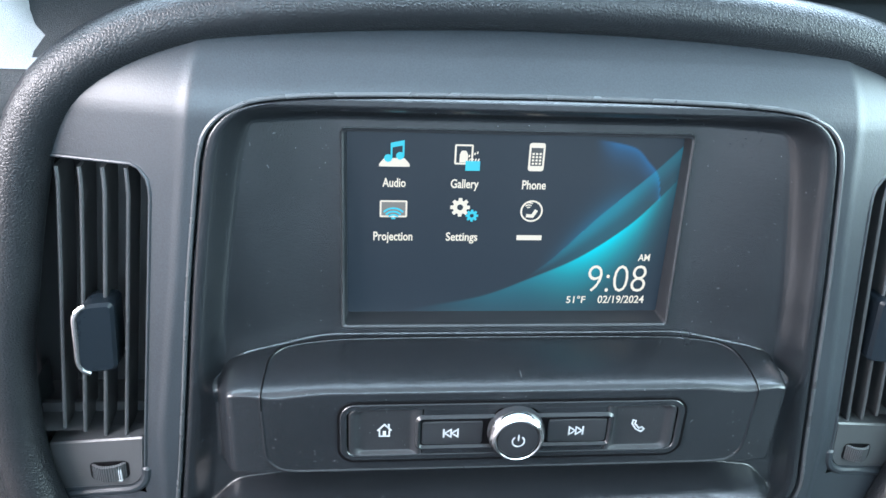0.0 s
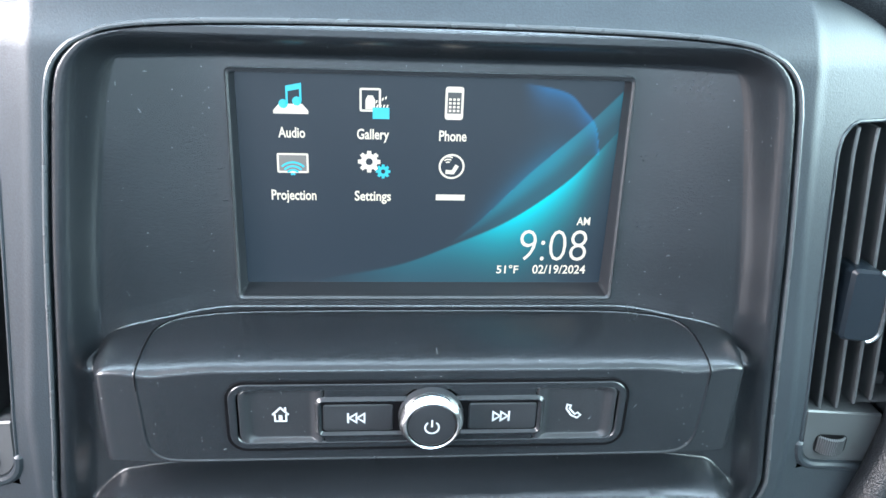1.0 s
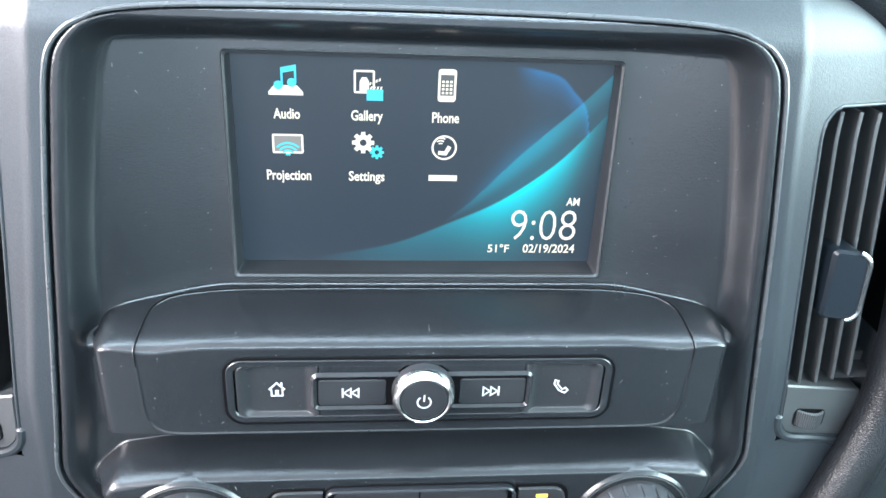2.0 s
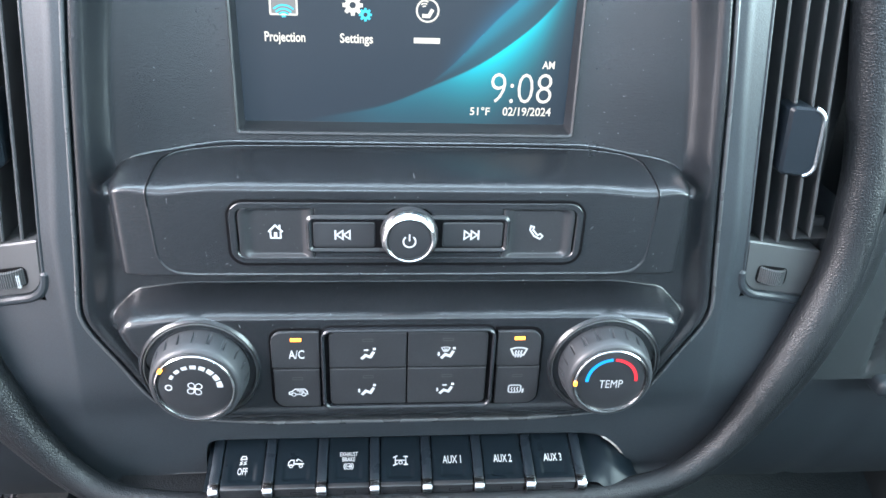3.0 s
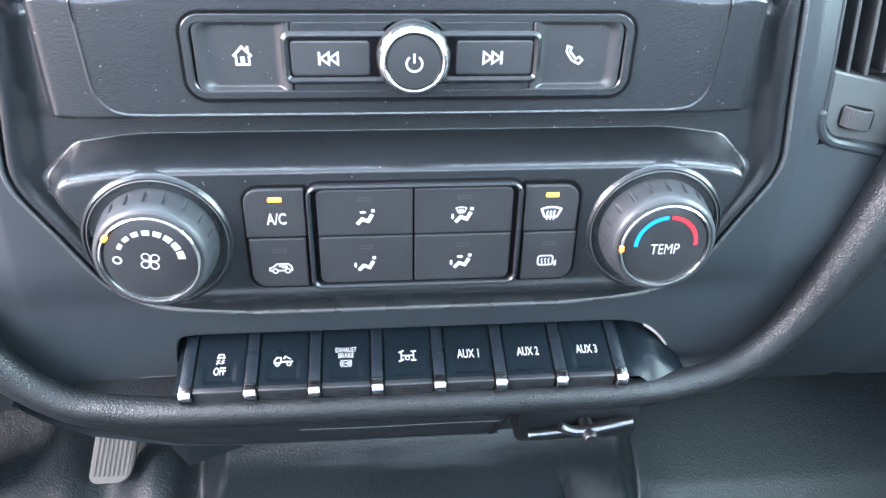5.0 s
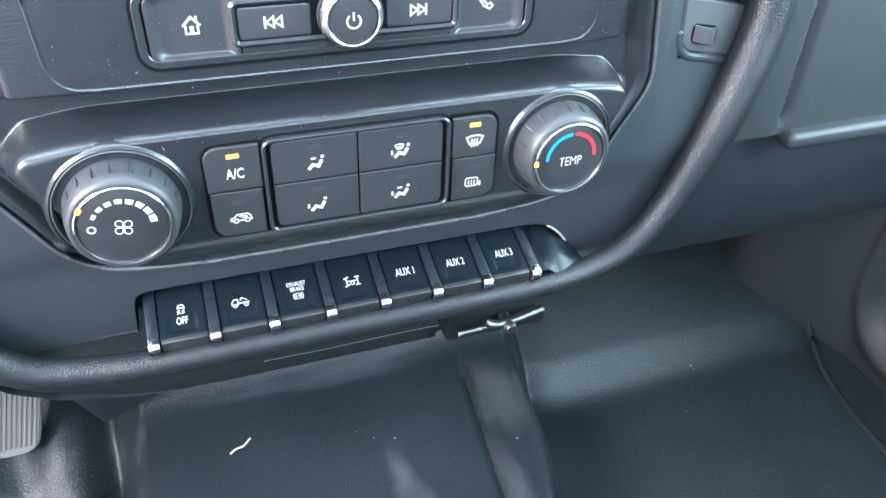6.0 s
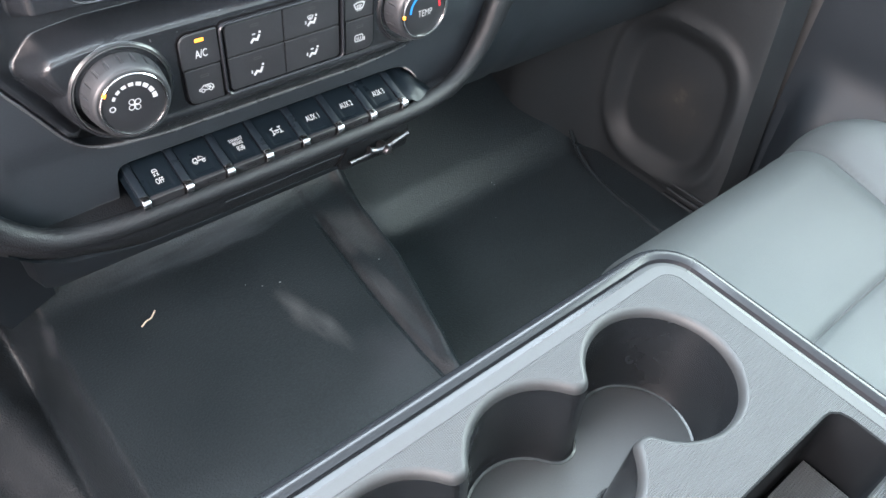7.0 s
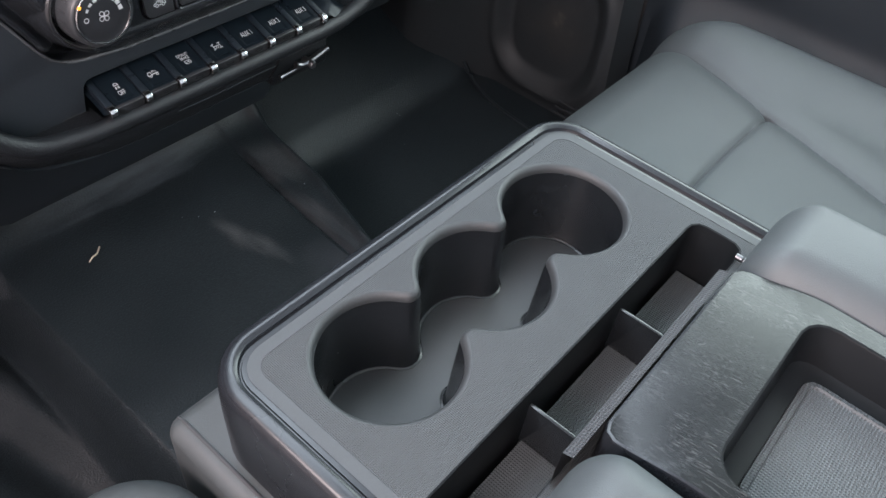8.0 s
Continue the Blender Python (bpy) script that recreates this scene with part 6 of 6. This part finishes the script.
loops = [[(x, y, lid_z(y)) for x, y in inset(tray_line, -0.002)], [(x, y, lid_z(y) - 0.0006) for x, y in inset(tray_line, -0.0007)], [(x, y, lid_z(y) - 0.002) for x, y in tray_line], [(x, y, LZ - 0.020) for x, y in inset(tray_line, 0.0035)], [(x, y, LZ - 0.022) for x, y in inset(tray_line, 0.007)]]
tray = part("tray", rings(loops, True), M_BLACKTRAY, console, "recessed black phone tray")
mat_line = resample(rrect(-0.0535, 0.0515, -0.69, -0.4780, 0.009, 6), 120)
part("tray_mat", rings([at_z(mat_line, LZ - 0.0219), at_z(inset(mat_line, 0.0006), LZ - 0.0196), at_z(inset(mat_line, 0.0042), LZ - 0.0188), at_z(inset(mat_line, 0.0052), LZ - 0.0206), at_z(inset(mat_line, 0.0064), LZ - 0.0206)], True), M_TRAY, tray, "textured grey tray mat")
bm = grid(spaced(-0.105, 0.0780, 40), spaced(0, 1, 8), lambda x, t: (x, -0.4000 - 0.0062 * t, 0.4440 + 0.0024 * t))
grid(spaced(-0.105, 0.0780, 40), [0, 1], lambda x, t: (x, -0.4000, 0.4440 - 0.075 * t), bm)
part("lid_front_strip", bm, M_STRIP, console, "woven dark grey front strip of the lid")
for sx, x0, x1 in ((1, 0.0780, 0.182), (-1, -0.190, -0.0830)):
    def cheek(s, t):
        """Padded cheek: rounded edges, a rounded front corner, a slight crown."""
        x, y = x0 + (x1 - x0) * s, -0.4065 - 0.42 * t
        ex, ey, rc, r = min(x - x0, x1 - x), -0.4065 - y, 0.026, 0.030
        d = rc - math.hypot(rc - ex, rc - ey) if ex < rc and ey < rc else min(ex, ey)
        q = 1 - min(1.0, max(0.0, d) / r)
        z = 0.4250 + (0.044 if sx > 0 else 0.046) * math.sqrt(max(0.0, 1 - q * q)) + 0.004 * S(ex / 0.05) * S(ey / 0.08)
        if d < 0:
            k = rc / (rc - d)
            bx = x0 + rc if x - x0 < x1 - x else x1 - rc
            x, y = bx + (x - bx) * k, -0.4065 - rc + (y + 0.4065 + rc) * k
        return (x, y, z)
    part("armrest_pad", grid([0.5 - 0.5 * math.cos(math.pi * i / 60) for i in range(61)], [(i / 80) ** 1.8 for i in range(81)], cheek), M_SEAT, console, "grained pale grey vinyl armrest pad")
    part("pad_base", box(min(x0, x1), max(x0, x1), -0.82, -0.407, 0.36, 0.427, 0.006), M_SEATSIDE, console)


# ---- seats ----
def cushion(nm, x0, x1, yf, yb, top, label, seam=None, crown=0.012, r=0.045, bottom=0.14, rc=0.06, bolster=0.0, lines=()):
    """An upholstered cushion as one draped sheet with stitched seams."""
    seat = thing(nm, ((x0 + x1) / 2, (yf + yb) / 2, 0.0), label, "seat")
    us = [0.5 - 0.5 * math.cos(math.pi * i / 240) for i in range(241)]
    vs = [0.5 - 0.5 * math.cos(math.pi * i / 260) for i in range(261)]

    def drape(u, v):
        x, y = x0 + (x1 - x0) * u, yf + (yb - yf) * v
        ex, ey = min(x - x0, x1 - x), min(yf - y, 1.0)
        # rounded plan corners at the front
        if ex < rc and ey < rc:
            k = math.hypot(rc - ex, rc - ey)
            d = rc - k
        else:
            d = min(ex, ey)
        fall = 0.0
        if d < r:
            q = 1 - max(0.0, d) / r
            fall = r * (1 - math.sqrt(max(0.0, 1 - q * q)))
        z = top + crown * S(ex / 0.12) * S(ey / 0.14) - fall
        if bolster:
            z += bolster * S((x - x1 + 0.16) / 0.10) * (1 - 0.25 * S((0.1 - ey) / 0.1))
        if seam:
            z -= seam(x, y)
        if d < 0:
            s = rc / (rc - d)
            bx = (x0 + rc) if x - x0 < x1 - x else (x1 - rc)
            x = bx + (x - bx) * s
            y = yf - rc + (y - yf + rc) * s
            z = top - r
        return (x, y, z)

    bm = grid(us, vs, drape)
    edge = [e for e in bm.edges if len(e.link_faces) == 1]
    ext = bmesh.ops.extrude_edge_only(bm, edges=edge)
    for v in ext["geom"]:
        if isinstance(v, bmesh.types.BMVert):
            v.co.z = bottom
    for line in lines:
        pts = []
        for x, y in line:
            u, v = (x - x0) / (x1 - x0), (y - yf) / (yb - yf)
            px, py, pz = drape(u, v)
            pts.append((px, py, pz + 0.0002))
        part("seam", tube(pts, 0.0014, 6), M_SEAM, seat, "dark stitched seam")
    part("cover", bm, M_SEAT, seat, "smooth pale grey vinyl cover")
    part("base", box(x0 + 0.03, x1 - 0.03, yb, yf - 0.04, 0.0, bottom + 0.02, 0.01), M_LOWER, seat)
    return seat


def passenger_seam(x, y):
    line = [(0.590, -0.12), (0.571, -0.176), (0.523, -0.308), (0.470, -0.462), (0.435, -0.60)]
    d = seg_dist(x, y, line)
    lx = lerp([(-0.60, 0.435), (-0.462, 0.470), (-0.308, 0.523), (-0.176, 0.571), (-0.12, 0.590)], y)
    dip = 0.0050 * math.exp(-(d / 0.0035) ** 2) + 0.009 * math.exp(-(d / 0.02) ** 2)
    if x < lx:
        e = abs(y + 0.306 + 0.004 * math.sin(x * 12))
        dip += (0.004 * math.exp(-(e / 0.003) ** 2) + 0.004 * math.exp(-(e / 0.018) ** 2)) * S((x - 0.22) / 0.03)
    return dip


passenger = cushion("passenger_seat", 0.200, 0.700, -0.110, -0.75, 0.292, "pale grey vinyl passenger seat cushion with stitched bolster", passenger_seam, bolster=0.026, r=0.07, rc=0.09,
                    lines=([(p.x, p.y) for p in smooth_path([(0.590, -0.12, 0), (0.571, -0.176, 0), (0.523, -0.308, 0), (0.470, -0.462, 0), (0.435, -0.60, 0)], 10)], [(x, -0.306 - 0.004 * math.sin(x * 12)) for x in spaced(0.225, 0.5215, 30)]))
cushion("jump_seat", -0.203, 0.190, -0.151, -0.75, 0.300, "pale grey vinyl centre seat cushion below the console", None, 0.004, 0.014, 0.16, 0.014, lines=([(-0.1905, y) for y in spaced(-0.156, -0.5, 40)],))
cushion("driver_seat", -0.710, -0.212, -0.150, -0.75, 0.294, "pale grey vinyl driver seat cushion", None, 0.010, 0.028, 0.14, 0.060)


# ---- pedals ----
def pedal(nm, cx, y, z0, z1, w, ribs, label, pad_mat, lean, rim=False):
    """A ribbed pad on an arm; it leans over to one side as it rises."""
    p = thing(nm, (cx, y, z0), label, "pedal")
    pts = [(x + lean * (z - z0), z) for x, z in rrect(cx - w / 2, cx + w / 2, z0, z1, (0.010, 0.014, 0.005, 0.005), 5)]
    k = 0.35
    part("pad", rings([[(x, y + 0.012 + k * (z - z0), z) for x, z in pts], [(x, y + 0.002 + k * (z - z0), z) for x, z in pts], [(x, y + k * (z - z0), z) for x, z in inset(pts, 0.002)]], True), pad_mat, p, "worn ribbed rubber pad")
    if rim:
        part("edge_trim", tube([(x, y + 0.001 + k * (z - z0), z) for x, z in pts], 0.0028, 8, True), M_SATIN, p, "bright metal edge of the pad")
    for i in range(ribs):
        x = cx - w * 0.38 + w * 0.76 * i / (ribs - 1)
        za, zb = z0 + 0.010, z1 - 0.006
        part("rib", tube([(x + lean * (za - z0), y - 0.0006 + k * (za - z0), za), (x + lean * (zb - z0), y - 0.0006 + k * (zb - z0), zb)], 0.0013, 6), pad_mat, p)
    part("arm", tube([(cx + lean * (z1 - z0), y + 0.02 + k * (z1 - z0), z1 - 0.02), (cx + 0.02, y + 0.10, z1 + 0.10), (cx + 0.02, y + 0.15, z1 + 0.22)], 0.008, 10), M_LOWER, p)
    return p


pedal("accelerator_pedal", -0.298, 0.300, 0.062, 0.150, 0.043, 8, "pale grey ribbed accelerator pedal under the dashboard", M_PEDAL, 0.26)
pedal("brake_pedal", -0.462, 0.280, 0.085, 0.180, 0.096, 7, "black ribbed brake pedal with bright metal edge", M_LOWER, 0.26, True)
bm = grid(spaced(-0.228, -0.150, 40), spaced(0, 1, 10), lambda x, t: (x, 0.270 - 0.03 * t, (0.114 + (0.45 * (x + 0.202) if x > -0.202 else 1.9 * (-0.202 - x))) * (1 - t) + 0.39 * t))
tagged(part("duct_flap", bm, M_LOWER), "black duct flap hanging under the dashboard", "duct")

# ---- passenger kick panel ----
kick = thing("kick_panel", (0.70, 0.1, 0.0), "dark kick panel with a dusty scuffed round pocket by the door", "kick panel")


def kick_x(y, z):
    r = (abs((y - 0.112) / 0.088) ** 3 + abs((z - 0.155) / 0.105) ** 3) ** (1 / 3)
    return 0.705 + 0.012 * S((1.12 - r) / 0.22) - 0.006 * math.exp(-((r - 1.22) / 0.09) ** 2) - 0.10 * S((y - 0.20) / 0.15)


part("panel", grid(spaced(0, 1, 110), spaced(-0.03, 0.42, 80), lambda s, z: (kick_x(-0.03 + 0.07 * max(0, z - 0.1) + 0.5 * s, z) + 0.04 * (1 - S(s / 0.03)), -0.03 + 0.07 * max(0, z - 0.1) + 0.5 * s, z)), M_KICK, kick, "dark plastic with brown dusty scuffs")
part("sill_strip", tube(smooth_path([(0.690, 0.280, 0.045), (0.668, 0.235, 0.018), (0.645, 0.16, 0.004), (0.632, 0.05, 0.003), (0.624, -0.08, 0.003)], 6), 0.0040, 8), M_FLOOR, kick)
for k in range(3):
    part("sill_rib", tube([(0.690 + 0.006 * k, -0.10, 0.02 + 0.008 * k), (0.688 + 0.006 * k, 0.06, 0.02 + 0.008 * k)], 0.0022, 6), M_LOWER, kick)
door = thing("door_panel", (0.80, -0.4, 0.0), "dark plastic lower door panel with map pocket", "door")
part("pocket", grid(spaced(-0.9, -0.02, 60), spaced(0.0, 0.45, 40), lambda y, z: (0.76 - 0.04 * S((0.30 - z) / 0.1) * S((-0.03 - y) / 0.05), y, z)), M_LOWER, door)
